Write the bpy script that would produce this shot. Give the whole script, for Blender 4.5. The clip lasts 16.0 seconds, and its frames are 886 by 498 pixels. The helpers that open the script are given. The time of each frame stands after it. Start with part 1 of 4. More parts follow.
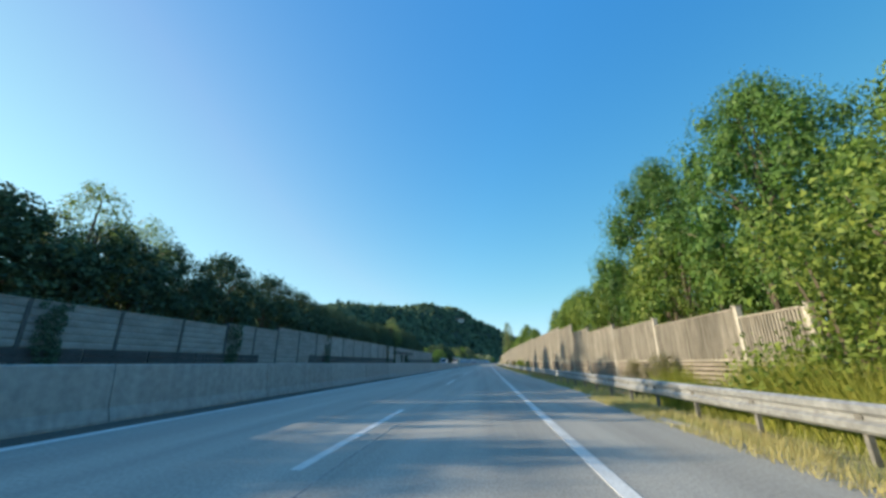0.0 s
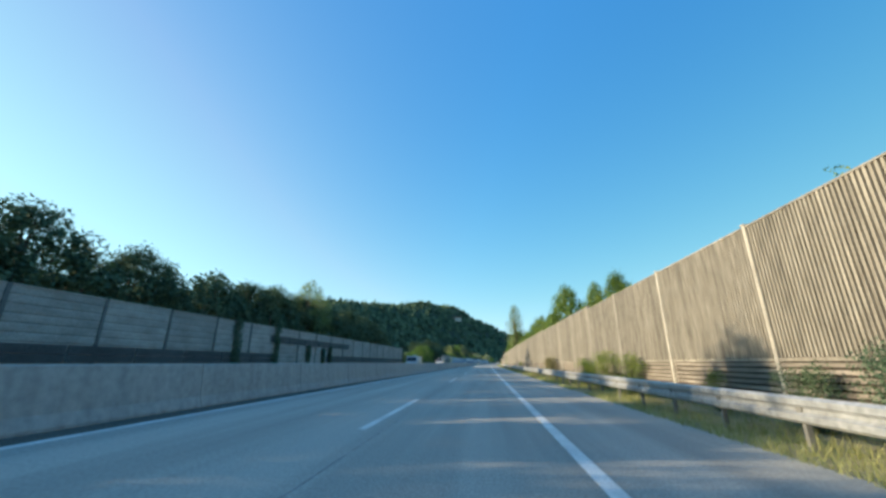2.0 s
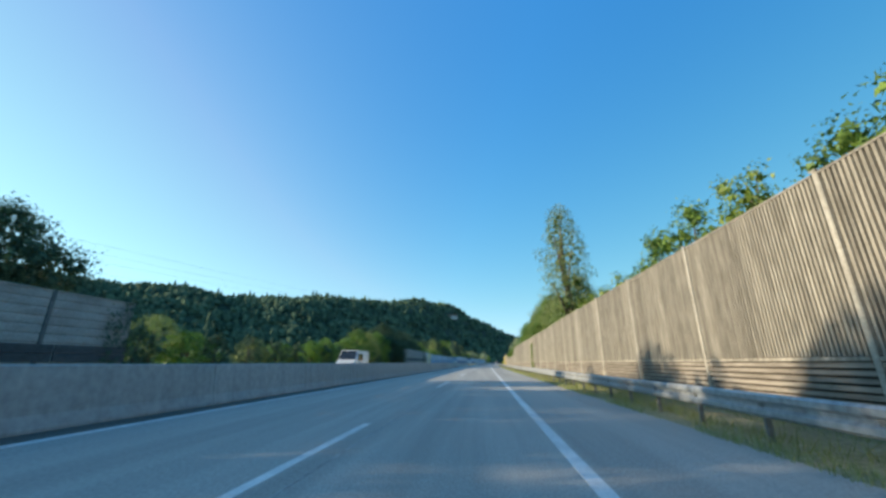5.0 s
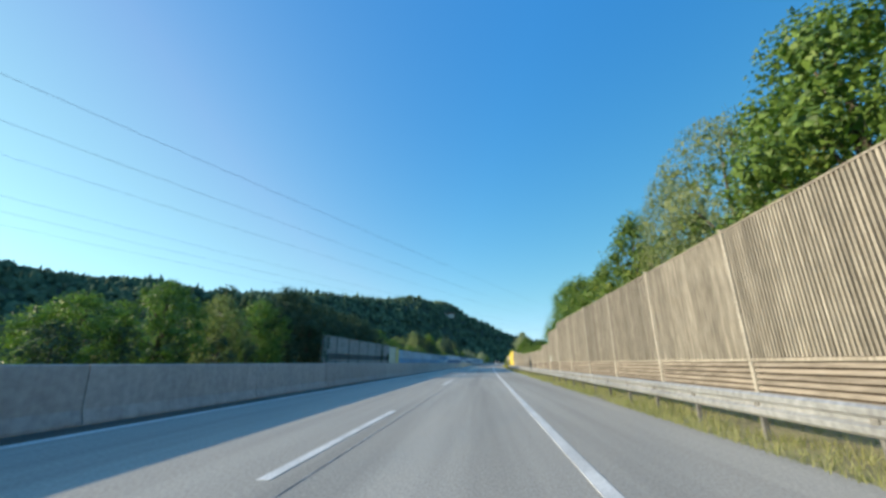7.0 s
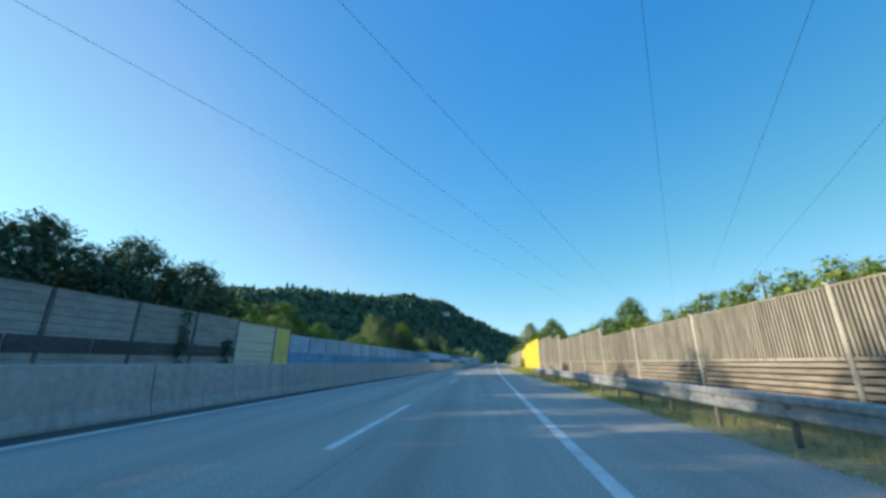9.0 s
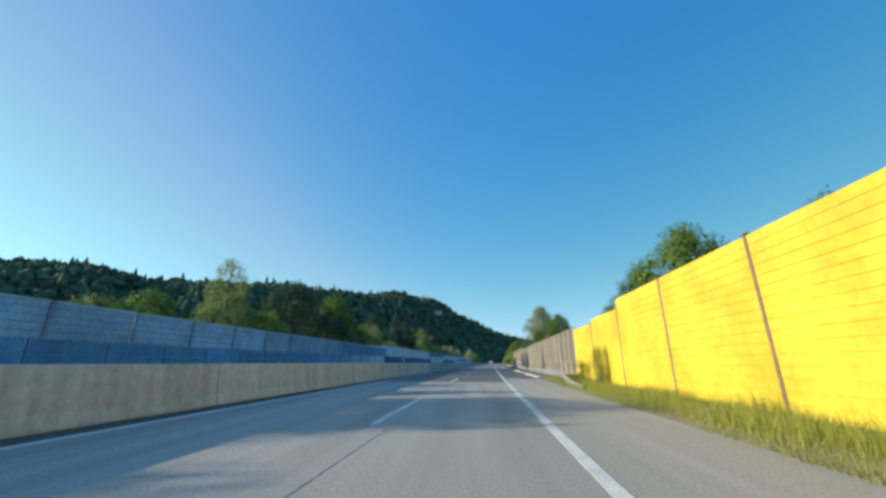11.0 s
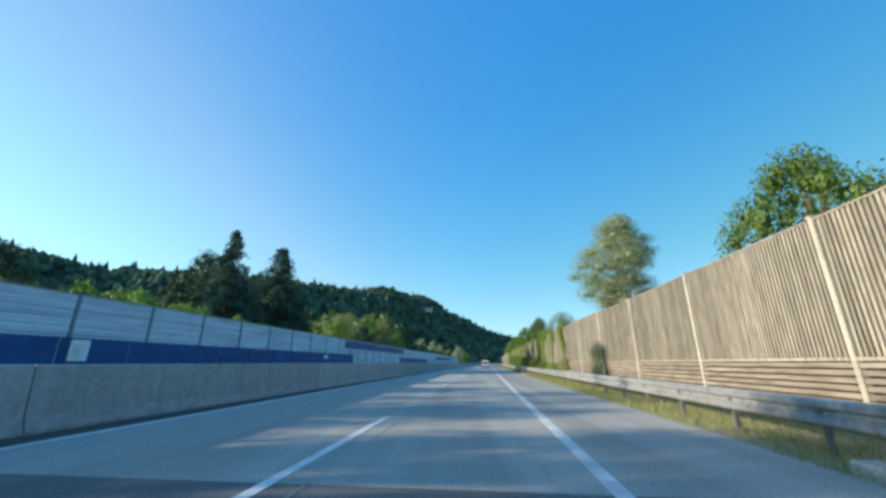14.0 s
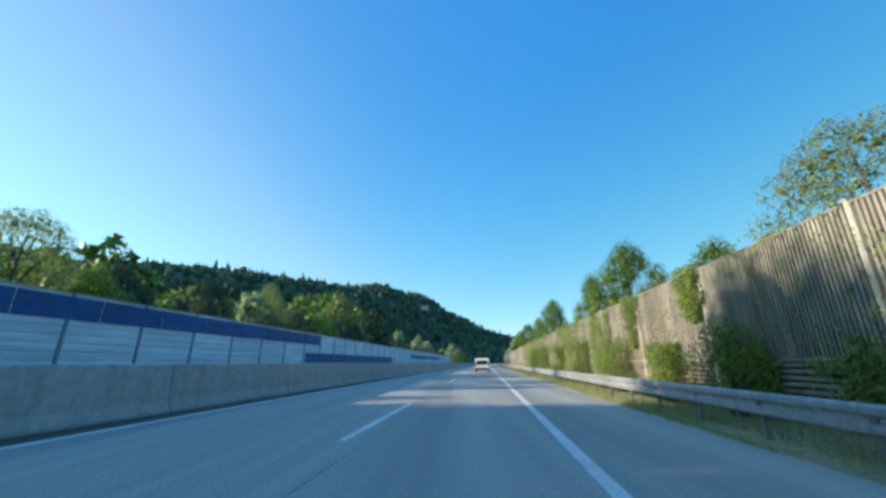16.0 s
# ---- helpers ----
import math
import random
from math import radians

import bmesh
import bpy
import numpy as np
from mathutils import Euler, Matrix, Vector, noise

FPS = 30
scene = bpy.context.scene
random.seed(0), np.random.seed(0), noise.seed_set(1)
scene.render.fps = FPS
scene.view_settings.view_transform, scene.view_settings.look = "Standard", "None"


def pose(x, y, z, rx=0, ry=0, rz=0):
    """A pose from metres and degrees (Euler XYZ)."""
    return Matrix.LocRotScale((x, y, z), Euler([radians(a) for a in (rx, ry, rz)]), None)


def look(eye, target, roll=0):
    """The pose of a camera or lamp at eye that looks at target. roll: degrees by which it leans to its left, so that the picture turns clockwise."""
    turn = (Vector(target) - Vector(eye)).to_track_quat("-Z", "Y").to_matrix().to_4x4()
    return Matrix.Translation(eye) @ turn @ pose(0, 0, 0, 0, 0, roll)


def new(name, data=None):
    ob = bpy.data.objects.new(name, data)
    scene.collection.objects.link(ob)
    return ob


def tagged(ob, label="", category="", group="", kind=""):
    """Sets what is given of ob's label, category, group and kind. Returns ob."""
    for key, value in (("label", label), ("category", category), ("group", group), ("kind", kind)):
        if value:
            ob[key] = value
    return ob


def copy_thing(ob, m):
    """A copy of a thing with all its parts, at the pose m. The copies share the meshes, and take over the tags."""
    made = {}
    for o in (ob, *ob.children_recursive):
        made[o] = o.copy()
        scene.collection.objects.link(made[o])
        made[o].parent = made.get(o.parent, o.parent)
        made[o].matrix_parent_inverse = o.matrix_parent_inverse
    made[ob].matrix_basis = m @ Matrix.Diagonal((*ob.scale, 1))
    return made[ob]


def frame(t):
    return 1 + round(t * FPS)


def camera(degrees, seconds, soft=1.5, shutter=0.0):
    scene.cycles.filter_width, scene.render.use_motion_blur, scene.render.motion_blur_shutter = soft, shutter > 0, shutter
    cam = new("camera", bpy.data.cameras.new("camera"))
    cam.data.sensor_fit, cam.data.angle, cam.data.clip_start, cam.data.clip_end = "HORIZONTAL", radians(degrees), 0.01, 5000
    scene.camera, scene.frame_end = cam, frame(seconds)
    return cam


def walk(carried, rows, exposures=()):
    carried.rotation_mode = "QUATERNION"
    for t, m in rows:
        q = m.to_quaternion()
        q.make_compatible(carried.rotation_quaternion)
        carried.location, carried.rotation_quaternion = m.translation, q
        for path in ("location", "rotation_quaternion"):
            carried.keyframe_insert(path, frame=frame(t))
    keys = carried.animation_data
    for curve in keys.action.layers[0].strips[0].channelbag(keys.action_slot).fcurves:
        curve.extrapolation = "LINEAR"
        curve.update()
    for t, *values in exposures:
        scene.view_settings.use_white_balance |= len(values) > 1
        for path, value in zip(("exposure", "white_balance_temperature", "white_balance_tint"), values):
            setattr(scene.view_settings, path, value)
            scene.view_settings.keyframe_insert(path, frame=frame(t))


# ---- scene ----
# The road: s metres along it, o metres to the right of the driven line, z up.
BENDS = [(-300.0, 0.0001), (0.0, 0.0001), (200.0, 0.0001), (235.0, 0.00036), (310.0, 0.00036), (340.0, 0.0001), (500.0, 0.0001), (700.0, 0.0003)]
S0, S1 = -300, 1500
_s = np.arange(S0, S1 + 1.0)
_k = np.interp(_s, [b[0] for b in BENDS], [b[1] for b in BENDS])
_a = np.concatenate([[0.0], np.cumsum((_k[1:] + _k[:-1]) / 2)])
_a = _a - _a[-S0]
_x = np.concatenate([[0.0], np.cumsum(np.sin((_a[1:] + _a[:-1]) / 2))])
_y = np.concatenate([[0.0], np.cumsum(np.cos((_a[1:] + _a[:-1]) / 2))])
_x, _y = _x - _x[-S0], _y - _y[-S0]


def turn(s):
    """Heading of the road at s, clockwise from +y, in radians."""
    return float(np.interp(s, _s, _a))


def on_road(s, o=0.0, z=0.0):
    a = turn(s)
    return Vector((float(np.interp(s, _s, _x)) + o * math.cos(a), float(np.interp(s, _s, _y)) - o * math.sin(a), z))


def at_road(s, o=0.0, z=0.0, spin=0.0):
    """A pose on the road whose y axis runs along it."""
    return Matrix.Translation(on_road(s, o, z)) @ Matrix.Rotation(-turn(s) + radians(spin), 4, "Z")


# The camera, carried by a car at a steady speed.
LENS = 100.7
EYE = 1.22
cam = camera(LENS, 16.0, soft=3.1)
ROWS = [
    # seconds, metres along, aside, yaw to the left of the road, pitch, roll
    (0.0, -1.7, -0.17, 6.2, 17.2, 0.0),
    (1.0, 23.9, -0.12, 6.2, 17.2, 0.0),
    (3.5, 87.9, 0.02, 6.2, 17.2, 0.0),
    (4.2, 106.1, 0.05, 6.2, 17.2, 0.0),
    (7.0, 178.7, 0.0, 6.2, 17.2, 0.0),
    (9.0, 231.2, -0.1, 6.2, 17.2, 0.0),
    (11.5, 295.8, -0.09, 6.2, 17.2, 0.0),
    (12.5, 321.6, -0.06, 6.2, 17.2, 0.0),
    (14.5, 372.5, -0.13, 6.2, 17.2, 0.0),
    (16.0, 410.6, -0.08, 6.2, 17.2, 0.0),
]


def eye_pose(t):
    s, o, yaw, pitch, roll = [float(np.interp(t, [r[0] for r in ROWS], [r[i] for r in ROWS])) for i in range(1, 6)]
    p = on_road(s, o, EYE)
    return pose(p.x, p.y, p.z, 90 + pitch, roll, yaw - math.degrees(turn(s)))


walk(cam, [(i * 0.5, eye_pose(i * 0.5)) for i in range(33)], exposures=[
    (0.0, 1.18, 6850, 10), (0.5, 1.22, 7100, 10), (2.0, 1.26, 7050, 10), (2.5, 1.2, 6950, 10), (4.0, 1.18, 6750, 10), (7.0, 1.08, 6600, 10), (9.0, 1.09, 6400, 10), (11.3, 0.85, 6500, 10), (12.0, 0.94, 6400, 10), (12.6, 1.08, 6250, 10),
    (13.5, 1.18, 6450, 10), (14.0, 1.17, 6450, 10), (15.0, 1.14, 6850, 10), (15.5, 1.11, 6500, 10), (16.0, 1.22, 6350, 10)])

# Light: low evening sun from the side, clear sky.
SUN_UP, SUN_LEFT = 15.7, 99.8
SKY_RED, SKY_GREEN, SKY_BLUE = 1.2, 1.34, 2.08
world = bpy.data.worlds.new("sky")
scene.world = world
world.use_nodes = True
nt = world.node_tree
sky = nt.nodes.new("ShaderNodeTexSky")
sky.sky_type = "NISHITA"
sky.sun_disc = False
sky.sun_elevation = radians(SUN_UP)
sky.sun_rotation = radians(-SUN_LEFT)
sky.altitude = 400
sky.air_density, sky.dust_density, sky.ozone_density = 1.0, 0.25, 3.0
nt.nodes["Background"].inputs["Strength"].default_value = 0.14
# Clear air: the pale band at the horizon stays low, and the sky pales towards the sun.
_d = Vector((-math.sin(radians(SUN_LEFT)) * math.cos(radians(SUN_UP)), math.cos(radians(SUN_LEFT)) * math.cos(radians(SUN_UP)), math.sin(radians(SUN_UP))))
where = nt.nodes.new("ShaderNodeTexCoord")
lift = nt.nodes.new("ShaderNodeVectorMath")
lift.operation = "ADD"
lift.inputs[1].default_value = (0, 0, 0.16)
nt.links.new(where.outputs["Generated"], lift.inputs[0])
nt.links.new(lift.outputs[0], sky.inputs[0])
near = nt.nodes.new("ShaderNodeVectorMath")
near.operation = "DOT_PRODUCT"
near.inputs[1].default_value = _d
nt.links.new(where.outputs["Generated"], near.inputs[0])


def sky_math(what, a, b=0.0, least=None, most=None):
    n = nt.nodes.new("ShaderNodeMath")
    n.operation = what
    for sock, v in zip(n.inputs, (a, b)):
        if isinstance(v, (int, float)):
            sock.default_value = v
        else:
            nt.links.new(v, sock)
    out = n.outputs[0]
    if least is not None:
        out = sky_math("MINIMUM", sky_math("MAXIMUM", out, least), most)
    return out


split = nt.nodes.new("ShaderNodeSeparateColor")
whole = nt.nodes.new("ShaderNodeCombineColor")
nt.links.new(sky.outputs[0], split.inputs[0])
red, green, blue = split.outputs
warm = sky_math("MULTIPLY", sky_math("MULTIPLY", red, sky_math("EXPONENT", sky_math("MULTIPLY", near.outputs["Value"], 0.85))), SKY_RED, 0.22, 1.3)
cool = sky_math("MULTIPLY", sky_math("POWER", blue, -0.6), SKY_BLUE, 1.02, 1.7)
dim = sky_math("ADD", sky_math("MULTIPLY", sky_math("MINIMUM", sky_math("ADD", near.outputs["Value"], 0.05), 0.0), 0.34), 1.0)
cool = sky_math("MULTIPLY", cool, dim)
nt.links.new(sky_math("MULTIPLY", red, warm), whole.inputs[0])
nt.links.new(sky_math("MULTIPLY", green, sky_math("MULTIPLY", dim, sky_math("ADD", sky_math("MULTIPLY", near.outputs["Value"], 0.06 * SKY_GREEN), SKY_GREEN))), whole.inputs[1])
nt.links.new(sky_math("MULTIPLY", blue, cool), whole.inputs[2])
nt.links.new(whole.outputs[0], nt.nodes["Background"].inputs["Color"])
lamp = bpy.data.lights.new("sun", "SUN")
lamp.energy, lamp.angle, lamp.color = 3.75, radians(0.5), (1.0, 0.86, 0.63)
sun = new("sun", lamp)
sun.matrix_world = look(_d * 50, (0, 0, 0))

# ---- materials ----
def shade(name, rough=0.8, metal=0.0, spec=0.4):
    m = bpy.data.materials.new(name)
    m.use_nodes = True
    b = m.node_tree.nodes["Principled BSDF"]
    b.inputs["Roughness"].default_value, b.inputs["Metallic"].default_value = rough, metal
    b.inputs["Specular IOR Level"].default_value = spec
    return m, m.node_tree.nodes, m.node_tree.links, b


def node(ns, kind, **ins):
    n = ns.new(kind)
    for k, v in ins.items():
        n.inputs[k.replace("_", " ")].default_value = v
    return n


def ramp(ns, ls, fac, stops):
    r = ns.new("ShaderNodeValToRGB")
    e = r.color_ramp.elements
    while len(e) < len(stops):
        e.new(0.5)
    for el, (p, c) in zip(e, stops):
        el.position, el.color = p, (*c, 1)
    ls.new(fac, r.inputs["Fac"])
    return r


def mixed(ns, ls, fac, a, b, mode="MIX"):
    n = ns.new("ShaderNodeMix")
    n.data_type, n.blend_type = "RGBA", mode
    for sock, v in ((n.inputs[0], fac), (n.inputs[6], a), (n.inputs[7], b)):
        if isinstance(v, (int, float)):
            sock.default_value = v
        elif isinstance(v, tuple):
            sock.default_value = (*v, 1)
        else:
            ls.new(v, sock)
    return n.outputs[2]


def grainy(name, dark, light, fine=40.0, coarse=0.6, rough=0.85, bump=0.3, metal=0.0, stretch=(1, 1, 1), random_by=0.0, spec=0.3, streak=None, island=0.0, stain=0.8):
    """A surface with grain at two scales, in world metres; random_by: spread between alike pieces."""
    m, ns, ls, b = shade(name, rough, metal, spec)
    co = ns.new("ShaderNodeNewGeometry")
    mp = ns.new("ShaderNodeMapping")
    mp.inputs["Scale"].default_value = stretch
    ls.new(co.outputs["Position"], mp.inputs["Vector"])
    n1 = node(ns, "ShaderNodeTexNoise", Scale=fine, Detail=4.0)
    n2 = node(ns, "ShaderNodeTexNoise", Scale=coarse, Detail=5.0, Roughness=0.6)
    ls.new(mp.outputs[0], n1.inputs["Vector"])
    if streak:
        mq = ns.new("ShaderNodeMapping")
        mq.inputs["Scale"].default_value = streak
        ls.new(co.outputs["Position"], mq.inputs["Vector"])
        ls.new(mq.outputs[0], n2.inputs["Vector"])
    else:
        ls.new(mp.outputs[0], n2.inputs["Vector"])
    c1 = ramp(ns, ls, n1.outputs["Fac"], [(0.3, dark), (0.7, light)])
    c2 = ramp(ns, ls, n2.outputs["Fac"], [(0.32, (0.62, 0.62, 0.62)), (0.62, (1, 1, 1))])
    col = mixed(ns, ls, stain, c1.outputs[0], c2.outputs[0], "MULTIPLY")
    if random_by:
        info = ns.new("ShaderNodeObjectInfo")
        r = ramp(ns, ls, info.outputs["Random"], [(0.0, (1 - random_by,) * 3), (1.0, (1.0, 1.0, 1.0))])
        col = mixed(ns, ls, 1.0, col, r.outputs[0], "MULTIPLY")
    if island:
        r = ramp(ns, ls, co.outputs["Random Per Island"], [(0.0, (1 - island,) * 3), (1.0, (1.0, 1.0, 1.0))])
        col = mixed(ns, ls, 1.0, col, r.outputs[0], "MULTIPLY")
    ls.new(col, b.inputs["Base Color"])
    if bump:
        bp = node(ns, "ShaderNodeBump", Strength=bump, Distance=0.02)
        ls.new(n1.outputs["Fac"], bp.inputs["Height"])
        ls.new(bp.outputs[0], b.inputs["Normal"])
    return m


def leafy(name, dark, light, through_it=0.27, rough=0.55, spec=0.35):
    """Leaves: colour varies leaf by leaf and tree by tree, and lets light through."""
    m, ns, ls, b = shade(name, rough, 0.0, spec)
    g = ns.new("ShaderNodeNewGeometry")
    info = ns.new("ShaderNodeObjectInfo")
    c1 = ramp(ns, ls, g.outputs["Random Per Island"], [(0.0, dark), (1.0, light)])
    c2 = ramp(ns, ls, info.outputs["Random"], [(0.0, (0.74, 0.8, 0.78)), (0.5, (0.95, 1, 1)), (1.0, (1.0, 1.0, 0.9))])
    col = mixed(ns, ls, 1.0, c1.outputs[0], c2.outputs[0], "MULTIPLY")
    ls.new(col, b.inputs["Base Color"])
    t = ns.new("ShaderNodeBsdfTranslucent")
    warm = mixed(ns, ls, 1.0, col, (0.88, 1.12, 0.55), "MULTIPLY")
    ls.new(warm, t.inputs["Color"])
    mx = ns.new("ShaderNodeMixShader")
    mx.inputs[0].default_value = through_it
    ls.new(b.outputs[0], mx.inputs[1])
    ls.new(t.outputs[0], mx.inputs[2])
    ls.new(mx.outputs[0], ns["Material Output"].inputs["Surface"])
    return m


ASPHALT = grainy("worn asphalt", (0.3, 0.289, 0.26), (0.48, 0.462, 0.416), 45, 0.9, 0.82, 0.25, stretch=(1, 0.35, 1), streak=(1, 0.035, 1))
ASPHALT_NEW = grainy("dark asphalt", (0.115, 0.112, 0.106), (0.2, 0.195, 0.184), 50, 0.9, 0.8, 0.25, stretch=(1, 0.35, 1), streak=(1, 0.035, 1))
TAR = grainy("tar seam", (0.16, 0.155, 0.15), (0.42, 0.41, 0.4), 4, 2.0, 0.5, 0.1)
PAINT = grainy("road paint", (0.6, 0.6, 0.58), (0.84, 0.84, 0.82), 25, 1.2, 0.6, 0.15)
CONCRETE = grainy("barrier concrete", (0.36, 0.355, 0.34), (0.48, 0.472, 0.45), 6, 0.9, 0.9, 0.2, random_by=0.14, streak=(3, 3, 0.12), stain=0.45)
CONCRETE_PALE = grainy("pale beige concrete", (0.54, 0.5, 0.41), (0.72, 0.66, 0.55), 6, 0.9, 0.9, 0.2, random_by=0.12, streak=(3, 3, 0.12))
GUTTER = grainy("dark gutter surface", (0.07, 0.066, 0.058), (0.15, 0.14, 0.12), 18, 0.8, 0.9, 0.3, streak=(1, 0.1, 1))
KERB = grainy("kerb concrete", (0.36, 0.34, 0.3), (0.55, 0.52, 0.47), 22, 1.5, 0.9, 0.3, random_by=0.2)
# Darker steel for the guardrail posts, with shade and grass cover painted in.
STEEL_SHADED = grainy("steel darkened for shaded posts", (0.16, 0.16, 0.15), (0.28, 0.275, 0.26), 9, 0.7, 0.65, 0.05, metal=0.3, random_by=0.15)
STEEL = grainy("galvanised steel", (0.34, 0.35, 0.35), (0.54, 0.55, 0.55), 9, 0.7, 0.5, 0.05, metal=0.55, random_by=0.15)
WOOD = grainy("weathered timber", (0.26, 0.237, 0.195), (0.5, 0.458, 0.385), 14, 0.5, 0.85, 0.3, stretch=(1, 1, 0.12), random_by=0.22, island=0.3)
WOOD_LOW = grainy("dark weathered boards", (0.2, 0.175, 0.145), (0.4, 0.355, 0.3), 14, 0.6, 0.85, 0.3, stretch=(0.1, 0.1, 1), random_by=0.3)
# Very dark colour puts the shade between the slats into the boards.
WOOD_BACK = grainy("backing boards darkened for gap shade", (0.05, 0.04, 0.03), (0.1, 0.078, 0.06), 12, 0.6, 0.9, 0.2)
POST = grainy("pale post concrete", (0.4, 0.375, 0.32), (0.58, 0.545, 0.475), 20, 1.1, 0.85, 0.2, random_by=0.25)
POST_BROWN = grainy("brown post", (0.2, 0.14, 0.09), (0.32, 0.23, 0.15), 16, 1.0, 0.8, 0.2, random_by=0.15)
YELLOW = grainy("yellow painted panel", (0.68, 0.5, 0.04), (0.82, 0.62, 0.07), 6, 0.5, 0.55, 0.1, random_by=0.06)
GREY_PANEL = grainy("grey fibre concrete panel", (0.29, 0.275, 0.26), (0.43, 0.405, 0.38), 8, 0.7, 0.9, 0.35, stretch=(1, 1, 2.5), random_by=0.18)
DARK_PANEL = grainy("dark grey panel", (0.05, 0.055, 0.06), (0.1, 0.105, 0.11), 8, 0.7, 0.7, 0.15, random_by=0.2)
# White panels; the blue cast of skylit shade is mixed into their colour.
WHITE_PANEL = grainy("white ribbed panel with sky-shade tint", (0.48, 0.59, 0.67), (0.71, 0.79, 0.86), 5, 0.8, 0.7, 0.15, stretch=(0.2, 0.2, 3.0), random_by=0.12)
POST_GREY = grainy("dark grey post", (0.1, 0.1, 0.1), (0.17, 0.17, 0.17), 9, 1.0, 0.8, 0.15, random_by=0.2)
POST_DARK = grainy("dark blue-grey post", (0.16, 0.21, 0.27), (0.25, 0.31, 0.38), 9, 1.0, 0.7, 0.15, random_by=0.2)
PALE_BLUE = grainy("pale blue panel", (0.2, 0.38, 0.55), (0.37, 0.55, 0.69), 6, 0.7, 0.65, 0.15, random_by=0.3)
CREAM_PANEL = grainy("cream panel", (0.5, 0.49, 0.38), (0.66, 0.64, 0.52), 5, 0.8, 0.7, 0.15, stretch=(0.2, 0.2, 3.0), random_by=0.1)
YELLOW_PALE = grainy("pale yellow panel", (0.62, 0.52, 0.13), (0.74, 0.62, 0.2), 6, 0.6, 0.6, 0.1)
BLUE_PANEL = grainy("deep blue panel", (0.004, 0.065, 0.22), (0.01, 0.105, 0.31), 6, 0.8, 0.55, 0.1, random_by=0.15)
MID_BLUE = grainy("mid blue panel", (0.075, 0.25, 0.47), (0.15, 0.37, 0.6), 6, 0.8, 0.6, 0.1, random_by=0.35)
SOIL = grainy("meadow soil", (0.06, 0.07, 0.02), (0.16, 0.15, 0.055), 3, 0.15, 0.95, 0.3)
VERGE = grainy("dry verge", (0.2, 0.19, 0.09), (0.42, 0.37, 0.22), 9, 0.7, 0.95, 0.4)
HILL = grainy("wooded slope", (0.025, 0.045, 0.025), (0.055, 0.08, 0.035), 0.08, 0.012, 0.95, 0.0)
BARK_PALE = grainy("pale bark", (0.2, 0.17, 0.14), (0.36, 0.31, 0.26), 12, 1.5, 0.95, 0.5, stretch=(1, 1, 0.25))
BARK = grainy("bark", (0.07, 0.055, 0.04), (0.17, 0.14, 0.11), 12, 1.5, 0.95, 0.6, stretch=(1, 1, 0.25))
LEAF = leafy("broad leaves", (0.052, 0.105, 0.02), (0.178, 0.265, 0.05))
# Bluer and paler than plain leaves: air haze is put into the colour.
LEAF_DEEP = leafy("deep green leaves", (0.037, 0.069, 0.05), (0.11, 0.165, 0.1), 0.07, 0.85, 0.12)
LEAF_PALE = leafy("pale grey-green leaves", (0.135, 0.175, 0.075), (0.32, 0.345, 0.155), 0.35)
# Needle colours likewise carry a painted blue haze.
LEAF_DARK = leafy("needles", (0.042, 0.083, 0.07), (0.115, 0.175, 0.135), 0.06, 0.85, 0.12)
LEAF_FRESH = leafy("fresh green leaves", (0.07, 0.14, 0.032), (0.22, 0.32, 0.085), 0.42)
LEAF_RICH = leafy("rich green leaves", (0.038, 0.098, 0.026), (0.15, 0.265, 0.066), 0.36)
LEAF_IVY = leafy("climbing leaves", (0.07, 0.13, 0.024), (0.27, 0.32, 0.065), 0.33)
LEAF_SILVER = leafy("silvery grey-green leaves", (0.22, 0.24, 0.185), (0.52, 0.54, 0.43), 0.46)
LEAF_LIGHT = leafy("light yellow-green leaves", (0.1, 0.175, 0.04), (0.27, 0.37, 0.11), 0.36)
GRASS = leafy("dry grass blades", (0.2, 0.212, 0.085), (0.43, 0.41, 0.205), 0.4)
WEEDS = leafy("yellow-green weeds", (0.2, 0.23, 0.04), (0.46, 0.43, 0.1), 0.35)
STRAW = leafy("golden straw", (0.34, 0.27, 0.11), (0.6, 0.5, 0.24), 0.3)
LEAF_DRY = leafy("dry brown-green leaves", (0.11, 0.1, 0.05), (0.28, 0.24, 0.12), 0.25)
# Crown colours shifted to blue-green, with the distance haze painted in.
FOREST = leafy("far tree crowns", (0.042, 0.072, 0.047), (0.13, 0.18, 0.105), 0.1, 0.9, 0.08)
WIRE = grainy("dark cable", (0.02, 0.02, 0.025), (0.04, 0.04, 0.045), 5, 1, 0.6, 0.0)
CAR_WHITE = grainy("white car paint", (0.72, 0.72, 0.72), (0.8, 0.8, 0.8), 3, 0.8, 0.25, 0.0, spec=0.5)
GLASS_DARK = grainy("tinted car glass", (0.015, 0.018, 0.02), (0.03, 0.035, 0.04), 3, 1, 0.08, 0.0, spec=0.6)
GLASS_BLUE = grainy("pale tinted window glass", (0.2, 0.24, 0.29), (0.3, 0.34, 0.39), 3, 1, 0.3, 0.0, spec=0.6)
RUBBER = grainy("tyre rubber", (0.015, 0.015, 0.015), (0.03, 0.03, 0.03), 30, 3, 0.85, 0.1)
SIGN_GREEN = grainy("green sign film", (0.01, 0.2, 0.08), (0.02, 0.26, 0.11), 8, 2, 0.4, 0.0)
SIGN_WHITE = grainy("white sign film", (0.72, 0.73, 0.74), (0.82, 0.83, 0.84), 8, 2, 0.4, 0.0)
LAMP_RED = grainy("red lamp plastic", (0.3, 0.01, 0.01), (0.4, 0.02, 0.02), 10, 3, 0.3, 0.0)
